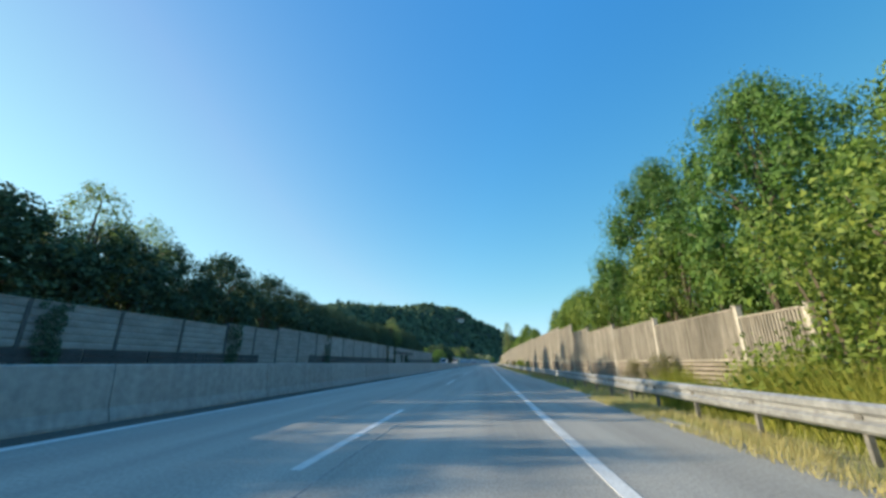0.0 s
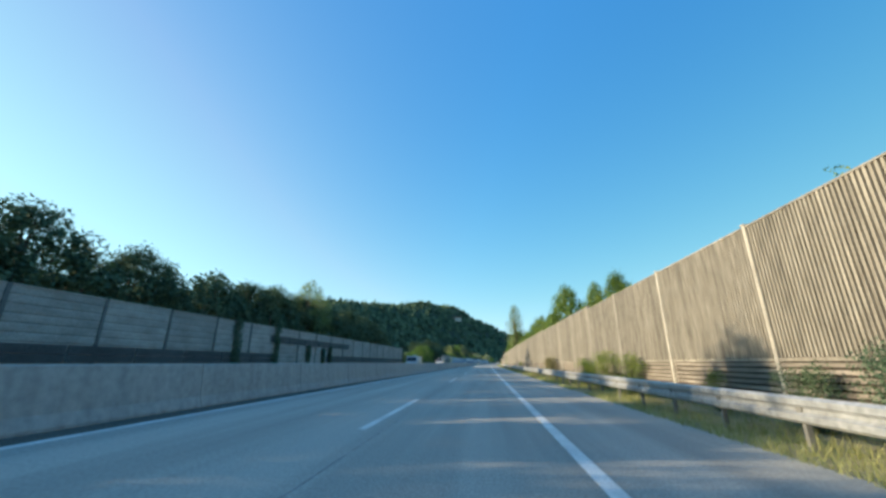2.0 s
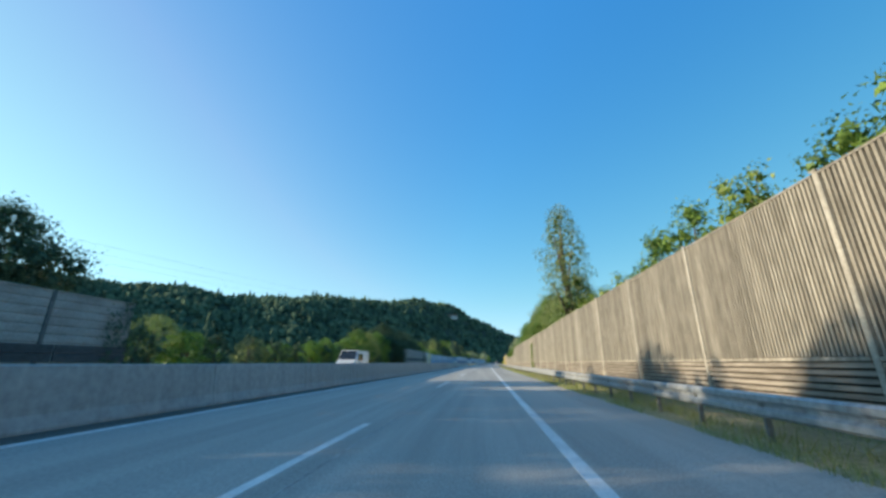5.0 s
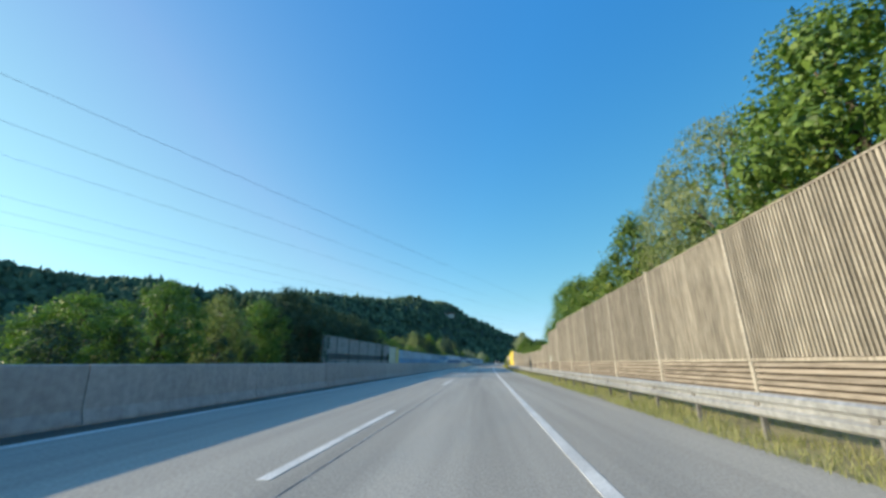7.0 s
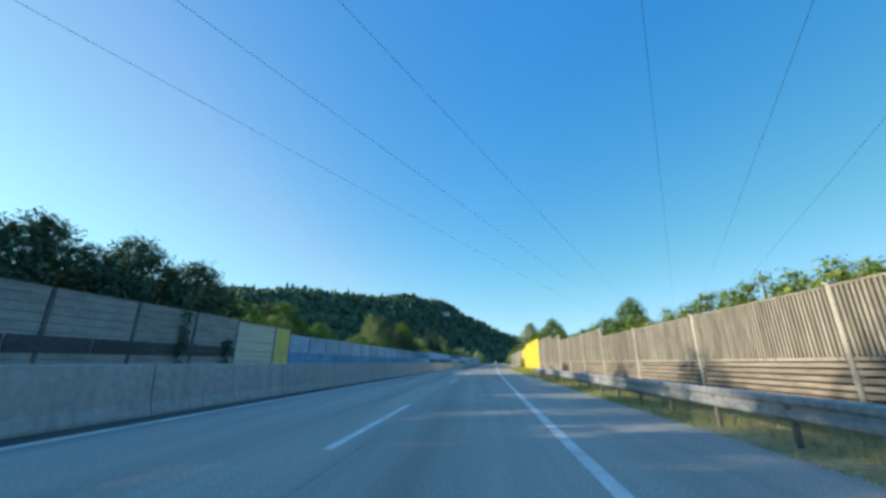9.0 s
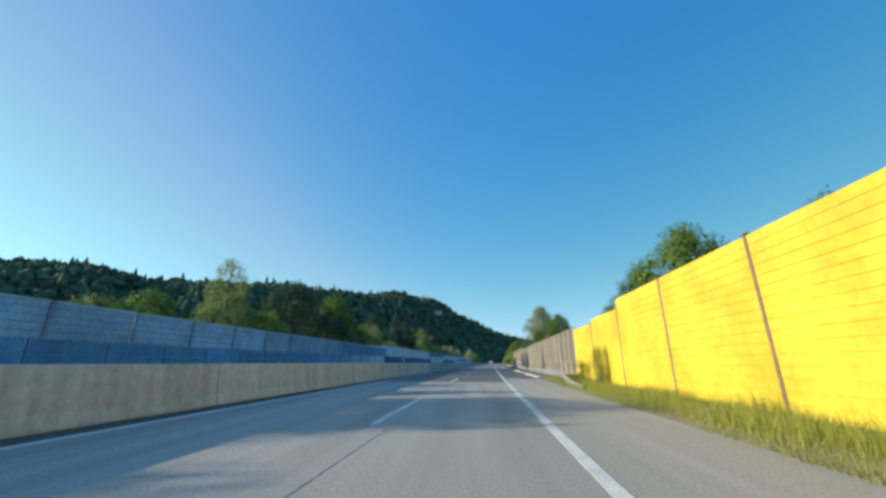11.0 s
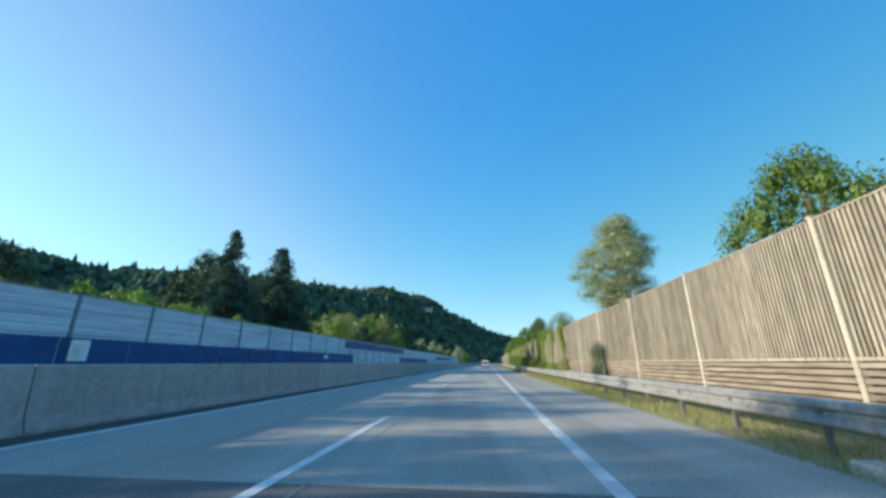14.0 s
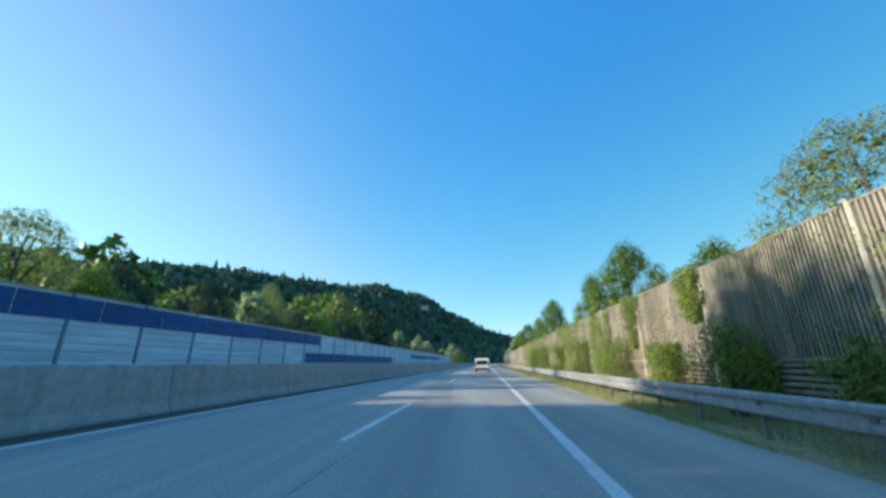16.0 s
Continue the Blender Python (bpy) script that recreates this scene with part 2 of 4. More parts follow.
ROOF = grainy("roof tiles", (0.2, 0.08, 0.05), (0.3, 0.13, 0.08), 4, 0.4, 0.9, 0.1)
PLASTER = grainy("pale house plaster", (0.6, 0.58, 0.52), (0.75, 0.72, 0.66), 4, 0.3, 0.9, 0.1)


# ---- building helpers ----
def mesh_of(name, verts, faces, mat, smooth=False):
    me = bpy.data.meshes.new(name)
    me.from_pydata([tuple(v) for v in verts], [], faces)
    me.materials.append(mat)
    if smooth:
        me.polygons.foreach_set("use_smooth", [True] * len(me.polygons))
    me.update()
    return me


def part(name, me, parent=None, label="", m=None):
    ob = new(name, me)
    ob.parent = parent
    if m is not None:
        ob.matrix_basis = m
    return tagged(ob, label) if label else ob


def empty(name, m=None):
    ob = new(name)
    if m is not None:
        ob.matrix_basis = m
    return ob


def box(x0, x1, y0, y1, z0, z1, bev=0.0):
    """Vertices and faces of a box; bev cuts its long upright edges."""
    if not bev:
        v = [(x, y, z) for z in (z0, z1) for x, y in ((x0, y0), (x1, y0), (x1, y1), (x0, y1))]
        return v, [(3, 2, 1, 0), (4, 5, 6, 7), (0, 1, 5, 4), (1, 2, 6, 5), (2, 3, 7, 6), (3, 0, 4, 7)]
    ring = [(x0 + bev, y0), (x1 - bev, y0), (x1, y0 + bev), (x1, y1 - bev), (x1 - bev, y1), (x0 + bev, y1), (x0, y1 - bev), (x0, y0 + bev)]
    v = [(x, y, z) for z in (z0, z1) for x, y in ring]
    return v, [tuple(range(7, -1, -1)), tuple(range(8, 16))] + [(i, (i + 1) % 8, 8 + (i + 1) % 8, 8 + i) for i in range(8)]


def join(lists):
    vs, fs = [], []
    for v, f in lists:
        k = len(vs)
        vs += list(v)
        fs += [tuple(i + k for i in q) for q in f]
    return vs, fs


def extrude(profile, y0, y1):
    """A closed profile of (x, z) run along y."""
    n = len(profile)
    v = [(x, y, z) for y in (y0, y1) for x, z in profile]
    return v, [tuple(range(n)), tuple(range(2 * n - 1, n - 1, -1))] + [(i, i + n, (i + 1) % n + n, (i + 1) % n) for i in range(n)]


def sweep(profile, s0, s1, step=5.0, closed=False):
    """A profile of (o, z) swept along the road."""
    n, ss = len(profile), list(np.linspace(s0, s1, max(2, int((s1 - s0) / step) + 1)))
    v = [on_road(s, o, z) for s in ss for o, z in profile]
    m = n if closed else n - 1
    f = [(k * n + i, k * n + (i + 1) % n, (k + 1) * n + (i + 1) % n, (k + 1) * n + i) for k in range(len(ss) - 1) for i in range(m)]
    if closed:
        f += [tuple(range(n - 1, -1, -1)), tuple((len(ss) - 1) * n + i for i in range(n))]
    return v, f


def tube(points, radii, sides=6):
    vs, fs = [], []
    for k, (p, r) in enumerate(zip(points, radii)):
        p = Vector(p)
        d = (Vector(points[min(k + 1, len(points) - 1)]) - Vector(points[max(k - 1, 0)])).normalized()
        a = d.orthogonal().normalized()
        b = d.cross(a)
        vs += [p + r * (math.cos(q) * a + math.sin(q) * b) for q in [2 * math.pi * i / sides for i in range(sides)]]
    for k in range(len(points) - 1):
        fs += [(k * sides + i, k * sides + (i + 1) % sides, (k + 1) * sides + (i + 1) % sides, (k + 1) * sides + i) for i in range(sides)]
    fs += [tuple(range(sides - 1, -1, -1)), tuple((len(points) - 1) * sides + i for i in range(sides))]
    return vs, fs


# ---- the setting ----
def ground_sheet():
    v = [(x, y, -0.06) for y in np.linspace(-3500, 4600, 28) for x in np.linspace(-4500, 4500, 28)]
    f = [(r * 28 + c, r * 28 + c + 1, r * 28 + 29 + c, r * 28 + 28 + c) for r in range(27) for c in range(27)]
    tagged(new("ground", mesh_of("ground", v, f, SOIL)), "dry green meadow ground reaching to the hills", "ground", kind="structure")


def strip(name, o0, o1, z, s0, s1, mat, label, category, step=6.0):
    v, f = sweep([(o0, z - 0.05), (o0, z), (o1, z), (o1, z - 0.05)], s0, s1, step)
    return tagged(new(name, mesh_of(name, v, f, mat)), label, category, kind="structure")


ground_sheet()
BRIDGE0, BRIDGE1 = 308.6, 364.0
strip("road", -7.95, 4.0, 0.0, -120, BRIDGE0, ASPHALT, "worn grey asphalt motorway carriageway", "road")
strip("road", -7.95, 1.4, 0.0, BRIDGE0, BRIDGE1, ASPHALT_NEW, "darker newer asphalt on the bridge deck", "road")
strip("road", 1.4, 4.0, 0.0, BRIDGE0, 314.4, ASPHALT, "worn grey asphalt of the hard shoulder", "road")
strip("road", 1.4, 4.0, 0.0, 314.4, BRIDGE1, ASPHALT_NEW, "darker newer asphalt on the bridge shoulder", "road")
strip("road", -7.95, 4.0, 0.0, BRIDGE1, 1300, ASPHALT, "worn grey asphalt motorway carriageway", "road")
strip("road", -20.6, -8.9, 0.0, -120, 1300, ASPHALT, "asphalt of the opposite carriageway", "road")
strip("verge", 4.0, 9.0, -0.02, -120, 315.0, VERGE, "dry grass verge below the guardrail", "verge")
strip("verge", 4.3, 9.0, -0.02, 315.0, BRIDGE1, CONCRETE, "concrete bridge edge below the railing", "verge")
strip("verge", 4.0, 9.0, -0.02, BRIDGE1, 700, VERGE, "dry grass verge below the guardrail", "verge")
strip("median", -8.9, -7.95, 0.0, -120, 1300, CONCRETE, "concrete strip under the median barrier", "median")
strip("gutter", -8.13, -7.4, 0.004, -120, 1300, GUTTER, "dark gutter along the foot of the median barrier", "gutter")
strip("road_seam", -2.03, -2.008, 0.004, -100, 700, TAR, "dark tar seam between the lanes", "road seam")


def line(o, w, s0, s1, label):
    v, f = sweep([(o - w / 2, 0.001), (o - w / 2, 0.006), (o + w / 2, 0.006), (o + w / 2, 0.001)], s0, s1, 6.0)
    tagged(new("road_line", mesh_of("road_line", v, f, PAINT)), label, "road line", kind="structure")


line(1.17, 0.19, -100, 1200, "solid white edge line beside the hard shoulder")
line(-7.22, 0.2, -100, 1200, "solid white edge line beside the median barrier")
line(-9.6, 0.2, -100, 1200, "solid white edge line of the opposite carriageway")
dash_mesh = mesh_of("lane_dash", *box(-0.075, 0.075, 0, 6.0, 0.001, 0.006), PAINT)
for k in range(-4, 60):
    ob = new("lane_dash", dash_mesh)
    ob.matrix_basis = at_road(3.0 + 18 * k + {6: -0.8, 17: -1.0, 22: -0.8}.get(k, 0.0), -2.44)
    tagged(ob, "white painted lane dash", "road line", "lane dashes", "structure")


def median_barrier():
    prof = [(-0.28, 0.0), (-0.28, 0.06), (-0.19, 0.3), (-0.12, 1.16), (-0.09, 1.19), (0.09, 1.19), (0.12, 1.16), (0.19, 0.3), (0.28, 0.06), (0.28, 0.0)]
    me = mesh_of("barrier_element", *extrude(prof, 0.012, 5.988), CONCRETE)
    pale = mesh_of("barrier_element", *extrude(prof, 0.012, 5.988), CONCRETE_PALE)
    for k in range(-10, 110):
        on_bridge = 47 < k < 56
        ob = new("concrete_barrier", pale if on_bridge else me)
        ob.matrix_basis = at_road(6 * k, -8.42)
        tagged(ob, "pale beige concrete median barrier on the bridge" if on_bridge else "grey precast concrete median barrier element", "barrier", "median barrier")


median_barrier()


# Right noise wall: timber panels between posts; stretches of (from, to, top, bay, look)
RIGHT_O = 6.6
RIGHT_WALL = [(6.8, 9.0, 2.38, 2.2, "timber"), (9.0, 14.0, 2.62, 5.0, "timber"), (14.0, 19.0, 2.86, 5.0, "timber"), (19.0, 24.0, 3.1, 5.0, "timber"), (24.0, 28.6, 3.4, 4.6, "timber"), (28.6, 34.0, 4.05, 5.4, "timber"),
              (34.0, 54.0, 4.3, 5.0, "timber"), (54.0, 74.0, 4.5, 5.0, "timber"), (74.0, 94.0, 4.65, 5.0, "timber"), (94.0, 164.0, 4.75, 5.0, "timber"),
              (164.0, 214.0, 4.65, 5.0, "timber"), (214.0, 219.0, 4.2, 5.0, "timber"), (219.0, 224.0, 3.1, 5.0, "timber"), (224.0, 254.0, 2.65, 5.0, "timber"),
              (254.0, 267.5, 3.1, 4.5, "timber"), (267.5, 272.5, 3.6, 5.0, "timber"), (272.5, 282.5, 3.95, 5.0, "timber"), (282.5, 302.5, 4.3, 5.0, "yellow"), (302.5, 307.5, 3.85, 5.0, "yellow"), (307.5, 312.5, 3.6, 5.0, "yellow"),
              (312.5, 362.5, 3.75, 2.0833, "timber"), (362.5, 382.5, 4.0, 5.0, "timber"), (382.5, 412.5, 4.1, 5.0, "timber"), (412.5, 562.5, 4.0, 5.0, "timber")]
PITCH = 0.105
_wall_meshes = {}


def wall_meshes(bay, top, kind):
    key = (round(bay, 2), top, kind)
    if key in _wall_meshes:
        return _wall_meshes[key]
    w = bay - 0.16
    if kind == "yellow":
        rows = []
        n = int((top - 0.15) / 0.25)
        for i in range(n):
            z0 = 0.1 + (top - 0.1) * i / n
            rows.append(box(-0.05, 0.05, 0.08, 0.08 + w, z0, 0.1 + (top - 0.1) * (i + 1) / n - 0.012))
        rows.append(box(-0.03, 0.03, 0.08, 0.08 + w, 0.1, top - 0.02))
        got = (mesh_of("panel", *join(rows), YELLOW), None)
    else:
        low = 1.3
        # dark backing, its colour standing for the shade in the gaps
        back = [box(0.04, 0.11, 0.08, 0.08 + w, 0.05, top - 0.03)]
        n = int(w / PITCH)
        rows = []
        for i in range(n if kind == "timber" else 0):
            y = 0.1 + (w - 0.04) * i / n
            rows.append(box(-0.062, 0.038, y, y + PITCH * 0.5, low + 0.03, top - 0.04))
        rows.append(box(-0.075, 0.1, 0.08, 0.08 + w, top - 0.04, top))
        rows.append(box(-0.07, -0.0, 0.08, 0.08 + w, low - 0.05, low + 0.02))
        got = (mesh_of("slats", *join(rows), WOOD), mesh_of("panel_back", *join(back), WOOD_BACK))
    _wall_meshes[key] = got
    return got


def right_wall():
    board = {}
    for number, (s0, s1, top, bay, kind) in enumerate(RIGHT_WALL, 1):
        what = "yellow painted noise wall panels between brown posts" if kind == "yellow" else "weathered timber noise wall of slatted panels between pale posts"
        wall = tagged(empty("wall_right_%d" % number), what, "noise wall", kind="structure")
        n = int(round((s1 - s0) / bay))
        step = (s1 - s0) / n
        w = 0.08 if bay < 3 else 0.055
        post = mesh_of("post", *join([box(-0.08, 0.09, -w, w, 0.0, top + 0.03, 0.02), box(-0.1, 0.1, -w - 0.015, w + 0.015, top + 0.03, top + 0.06)]), POST if kind == "timber" else POST_BROWN)
        for i in range(n):
            m = at_road(s0 + i * step, RIGHT_O)
            a, back = wall_meshes(step, top, kind)
            part("post", post, wall, "", m)
            if kind == "yellow":
                part("panel", a, wall, "", m)
                continue
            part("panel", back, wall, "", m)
            if step not in board:
                board[step] = mesh_of("board", *box(-0.05, 0.038, 0.08, step - 0.08, 0.0, 0.088), WOOD_LOW)
            for k in range(9):
                part("board", board[step], wall, "", m @ Matrix.Translation((0, 0, 0.06 + 0.134 * k)))
            if 34 <= s0 < 74 and i < 3:
                count = int((step - 0.16) / PITCH)
                one = mesh_of("slat", *box(-0.062, 0.038, 0, PITCH * 0.5, 1.33, top - 0.04), WOOD)
                for k in range(count):
                    part("slat", one, wall, "", m @ Matrix.Translation((0, 0.1 + (step - 0.2) * k / count, 0)))
                part("cap_rail", wall_meshes(step, top, "rails")[0], wall, "", m)
            else:
                tagged(part("slats", a, wall, "", m), kind="stuff")


right_wall()


# Guardrail: waved steel beam on posts
def guardrail(s0, s1, o):
    rail = tagged(empty("guardrail"), "galvanised steel guardrail with a waved beam on posts", "guardrail", kind="structure")
    wave = [(-0.045, 0.36), (-0.085, 0.40), (-0.085, 0.48), (-0.02, 0.53), (-0.02, 0.57), (-0.085, 0.62), (-0.085, 0.70), (-0.045, 0.74),
            (-0.035, 0.74), (-0.073, 0.70), (-0.073, 0.62), (-0.008, 0.57), (-0.008, 0.53), (-0.073, 0.48), (-0.073, 0.40), (-0.035, 0.36)]
    beam = mesh_of("beam", *extrude(wave, 0.0, 4.02), STEEL)
    post = mesh_of("post", *join([box(-0.02, 0.06, -0.03, 0.03, -0.05, 0.70), box(-0.045, -0.018, -0.05, 0.05, 0.48, 0.64)]), STEEL_SHADED)
    for k in range(int((s1 - s0) / 4)):
        part("beam", beam, rail, "", at_road(s0 + 4 * k, o))
        for q in (0.0, 2.0):
            part("post", post, rail, "", at_road(s0 + 4 * k + q, o))


guardrail(-24, 272, 4.62)
guardrail(308, 560, 4.62)


def rail_end():
    """The sloping end of the guardrail, running down into the verge."""
    wave = [(-0.045, 0.38), (-0.085, 0.42), (-0.085, 0.48), (-0.02, 0.53), (-0.02, 0.57), (-0.085, 0.62), (-0.085, 0.70), (-0.045, 0.74), (-0.03, 0.74), (-0.07, 0.66), (-0.005, 0.55), (-0.07, 0.45), (-0.03, 0.38)]
    n = len(wave)
    v = [(x, y, z - drop) for y, drop in ((0.0, 0.0), (-1.2, 0.22), (-2.8, 0.46), (-5.4, 0.58)) for x, z in wave]
    f = [(k * n + i, (k + 1) * n + i, (k + 1) * n + (i + 1) % n, k * n + (i + 1) % n) for k in range(3) for i in range(n)]
    f += [tuple(range(n)), tuple(range(4 * n - 1, 3 * n - 1, -1))]
    ob = part("guardrail_end", mesh_of("guardrail_end", v, f, STEEL), None, "", at_road(308, 4.62))
    tagged(ob, "galvanised guardrail end sloping down into the grass", "guardrail", kind="structure")


rail_end()


def bridge_edge():
    me = mesh_of("kerb_stone", *extrude([(0.0, -0.02), (0.0, 0.13), (0.03, 0.16), (0.3, 0.16), (0.3, -0.02)], 0.01, 1.99), KERB)
    for k in range(25):
        ob = new("kerb_stone", me)
        ob.matrix_basis = at_road(315.0 + 2 * k, 4.0)
        tagged(ob, "pale concrete kerb stone along the bridge", "kerb", "bridge kerb")


bridge_edge()


# Left noise wall beyond the opposite carriageway
LEFT_O = -22.0
# from, to, foot, top, look
LEFT_WALL = [(-48.0, 28.0, 0.0, 4.15, "grey"), (28.0, 36.0, 0.0, 4.4, "grey"), (36.0, 148.0, 0.0, 4.75, "grey"), (228.0, 262.0, 0.0, 4.85, "grey"),
             (262.0, 268.0, 0.0, 4.7, "cream"), (268.0, 271.0, 0.0, 4.7, "yellow"), (271.0, 351.0, 0.0, 4.2, "blue"), (351.0, 358.8, 0.0, 4.35, "white"), (358.8, 414.6, 0.0, 4.75, "white"),
             (414.6, 459.0, 0.0, 4.75, "white"), (459.0, 620.0, 0.0, 4.7, "white")]
BANDS = [(271.0, 338.0, 0.9, 2.3, "mid"), (338.0, 362.0, 2.45, 4.1, "mid"), (-40.0, 33.0, 1.2, 1.9, "dark"), (43.5, 87.0, 1.2, 2.1, "dark"), (86.0, 108.5, 3.2, 3.9, "dark"), (100.0, 148.0, 1.25, 2.1, "dark"), (230.0, 262.0, 1.7, 2.5, "dark"), (361.0, 421.0, 1.0, 2.5, "blue"),
         (417.0, 459.0, 3.4, 4.6, "blue"), (455.0, 498.0, 1.2, 2.4, "blue"), (520.0, 580.0, 2.4, 3.4, "blue")]


def left_wall():
    wall = tagged(empty("wall_left"), "long noise wall of concrete and painted panels beyond the carriageway", "noise wall", kind="structure")
    look_of = {"grey": GREY_PANEL, "white": WHITE_PANEL, "yellow": YELLOW_PALE, "blue": PALE_BLUE, "cream": CREAM_PANEL}
    done = {}
    for s0, s1, foot, top, kind in LEFT_WALL:
        n = max(1, int(round((s1 - s0) / 4.65)))
        bay = (s1 - s0) / n
        rows = []
        m_rows = 11
        for i in range(m_rows):
            z0, z1 = foot + (top - foot) * i / m_rows, foot + (top - foot) * (i + 1) / m_rows
            rows.append(extrude([(-0.06, z0 + 0.012), (0.03, z0 + 0.012), (0.066, z0 + 0.07), (0.07, z1 - 0.1), (0.04, z1 - 0.01), (-0.06, z1 - 0.01)], 0.1, bay - 0.1))
        rows.append(box(-0.05, 0.02, 0.1, bay - 0.1, foot, top - 0.02))
        me = mesh_of("panel", *join(rows), look_of[kind])
        post = mesh_of("post", *box(-0.1, 0.11, -0.1, 0.1, 0, top + 0.05, 0.02), POST_GREY if kind == "grey" else POST_DARK)
        cap = mesh_of("coping", *box(-0.12, 0.12, 0.1, bay - 0.1, top - 0.006, top + 0.05), KERB if kind != "blue" else WHITE_PANEL)
        for i in range(n):
            m = at_road(s0 + i * bay, LEFT_O)
            part("panel", me, wall, "", m)
            part("post", post, wall, "", m)
            part("coping", cap, wall, "", m)
    for s0, s1, z0, z1, kind in BANDS:
        n = max(1, int(round((s1 - s0) / 4.0)))
        bay = (s1 - s0) / n
        me = mesh_of("band_panel", *join([box(0.07, 0.13, 0.05, bay - 0.05, z0, (z0 + z1) / 2 - 0.01), box(0.07, 0.13, 0.05, bay - 0.05, (z0 + z1) / 2 + 0.01, z1)]), {"dark": DARK_PANEL, "blue": BLUE_PANEL, "mid": MID_BLUE}[kind])
        for i in range(n):
            part("band_panel", me, wall, {"blue": "deep blue panel strip", "mid": "mid blue panel strip", "dark": "dark grey absorbing strip"}[kind], at_road(s0 + i * bay, LEFT_O))


left_wall()
strip("verge", -27.0, -20.6, -0.02, -120, 700, VERGE, "grass verge along the far noise wall", "verge")


# ---- hills ----
SKYLINE = [(-180, 5.0), (-120, 8.0), (-75, 9.0), (-56, 9.4), (-46, 10.2), (-40, 9.0), (-34, 9.4), (-28, 9.8), (-22, 9.2), (-16, 9.2), (-10, 9.3), (-7, 8.9), (-4, 7.9), (-1, 6.6), (2, 5.2), (5, 3.9), (8, 3.0), (14, 2.3), (30, 2.6), (60, 4.0), (110, 5.0), (180, 5.0)]


def ridge_height(b):
    return float(np.interp(b, [k[0] for k in SKYLINE], [k[1] for k in SKYLINE]))


def ridge_far(b):
    return float(np.interp(b, [-180, -60, -30, -12, 0, 180], [1000, 900, 950, 1400, 2200, 2200]))


HUB = on_road(230)


def hill_point(b, q):
    """Bearing b, q from 0 at the foot to 1 on the ridge and on behind it."""
    far = ridge_far(b)
    top = far * math.tan(radians(ridge_height(b))) - 6
    r = far * (0.42 + 0.58 * q)
    z = top * (0.5 - 0.5 * math.cos(math.pi * min(q, 1.0))) ** 0.9 if q <= 1 else top * (1 - 0.5 * (q - 1))
    p = Vector((HUB.x + r * math.sin(radians(b)), HUB.y + r * math.cos(radians(b)), 0))
    p.z = z * (1 + 0.12 * noise.noise(p * 0.004)) * (1 if q > 0.02 else 0) - 3 + (6 * noise.noise(p * 0.02) if 0 < q else 0)
    return p


def hills():
    bs = np.arange(-180, 181, 2.0)
    qs = np.linspace(-0.02, 1.6, 18)
    v = [hill_point(b, q) for q in qs for b in bs]
    n = len(bs)
    f = [(r * n + c, r * n + c + 1, (r + 1) * n + c + 1, (r + 1) * n + c) for r in range(len(qs) - 1) for c in range(n - 1)]
    tagged(new("backdrop_hills", mesh_of("backdrop_hills", v, f, HILL, True)), "wooded hills closing the valley", "hills", kind="structure")


hills()


def crown_shape(seed, pointed):
    """A small far crown, pointed or round, with an uneven skin."""
    rnd = random.Random(seed)
    rings = [(-0.5, 0.75), (0.1, 0.62), (0.8, 0.36)] if pointed else [(-0.55, 0.7), (-0.1, 1.0), (0.42, 0.72)]
    sides = 6
    vs = [(0, 0, 1.7 if pointed else 0.85)]
    for z, r in reversed(rings):
        turn_by = rnd.uniform(0, 1)
        vs += [(r * rnd.uniform(0.6, 1.25) * math.cos(q + turn_by), r * rnd.uniform(0.6, 1.25) * math.sin(q + turn_by), z + rnd.uniform(-0.2, 0.2)) for q in [6.2832 * k / sides for k in range(sides)]]
    fs = [(0, 1 + j, 1 + (j + 1) % sides) for j in range(sides)]
    for k in range(2):
        fs += [(1 + k * sides + j, 1 + (k + 1) * sides + j, 1 + (k + 1) * sides + (j + 1) % sides, 1 + k * sides + (j + 1) % sides) for j in range(sides)]
    return np.array(vs), fs


def far_forest():
    rnd = random.Random(5)
    shapes = [crown_shape(i, i == 1) for i in range(8)]
    vs, fs = [], []
    for i in range(7200):
        b = rnd.uniform(-78, 14) if i < 6900 else rnd.uniform(14, 60)
        q = rnd.uniform(0.0, 1.06) ** 0.85
        p = hill_point(b, q)
        r = rnd.uniform(3.2, 7.4) * (0.7 + 0.5 * ridge_far(b) / 1400)
        tall = rnd.uniform(0.9, 1.6)
        sv, sf = shapes[i % 8]
        turn_by = rnd.uniform(0, 6.28)
        c, s = math.cos(turn_by), math.sin(turn_by)
        k = len(vs)
        vs += [(p.x + r * (c * x - s * y), p.y + r * (s * x + c * y), p.z + r * tall * (z + 0.55)) for x, y, z in sv]
        fs += [tuple(j + k for j in q4) for q4 in sf]
    ob = new("far_woods", mesh_of("far_woods", vs, fs, FOREST))
    tagged(ob, "dense mixed woods covering the far slopes", "woods", kind="stuff")


far_forest()


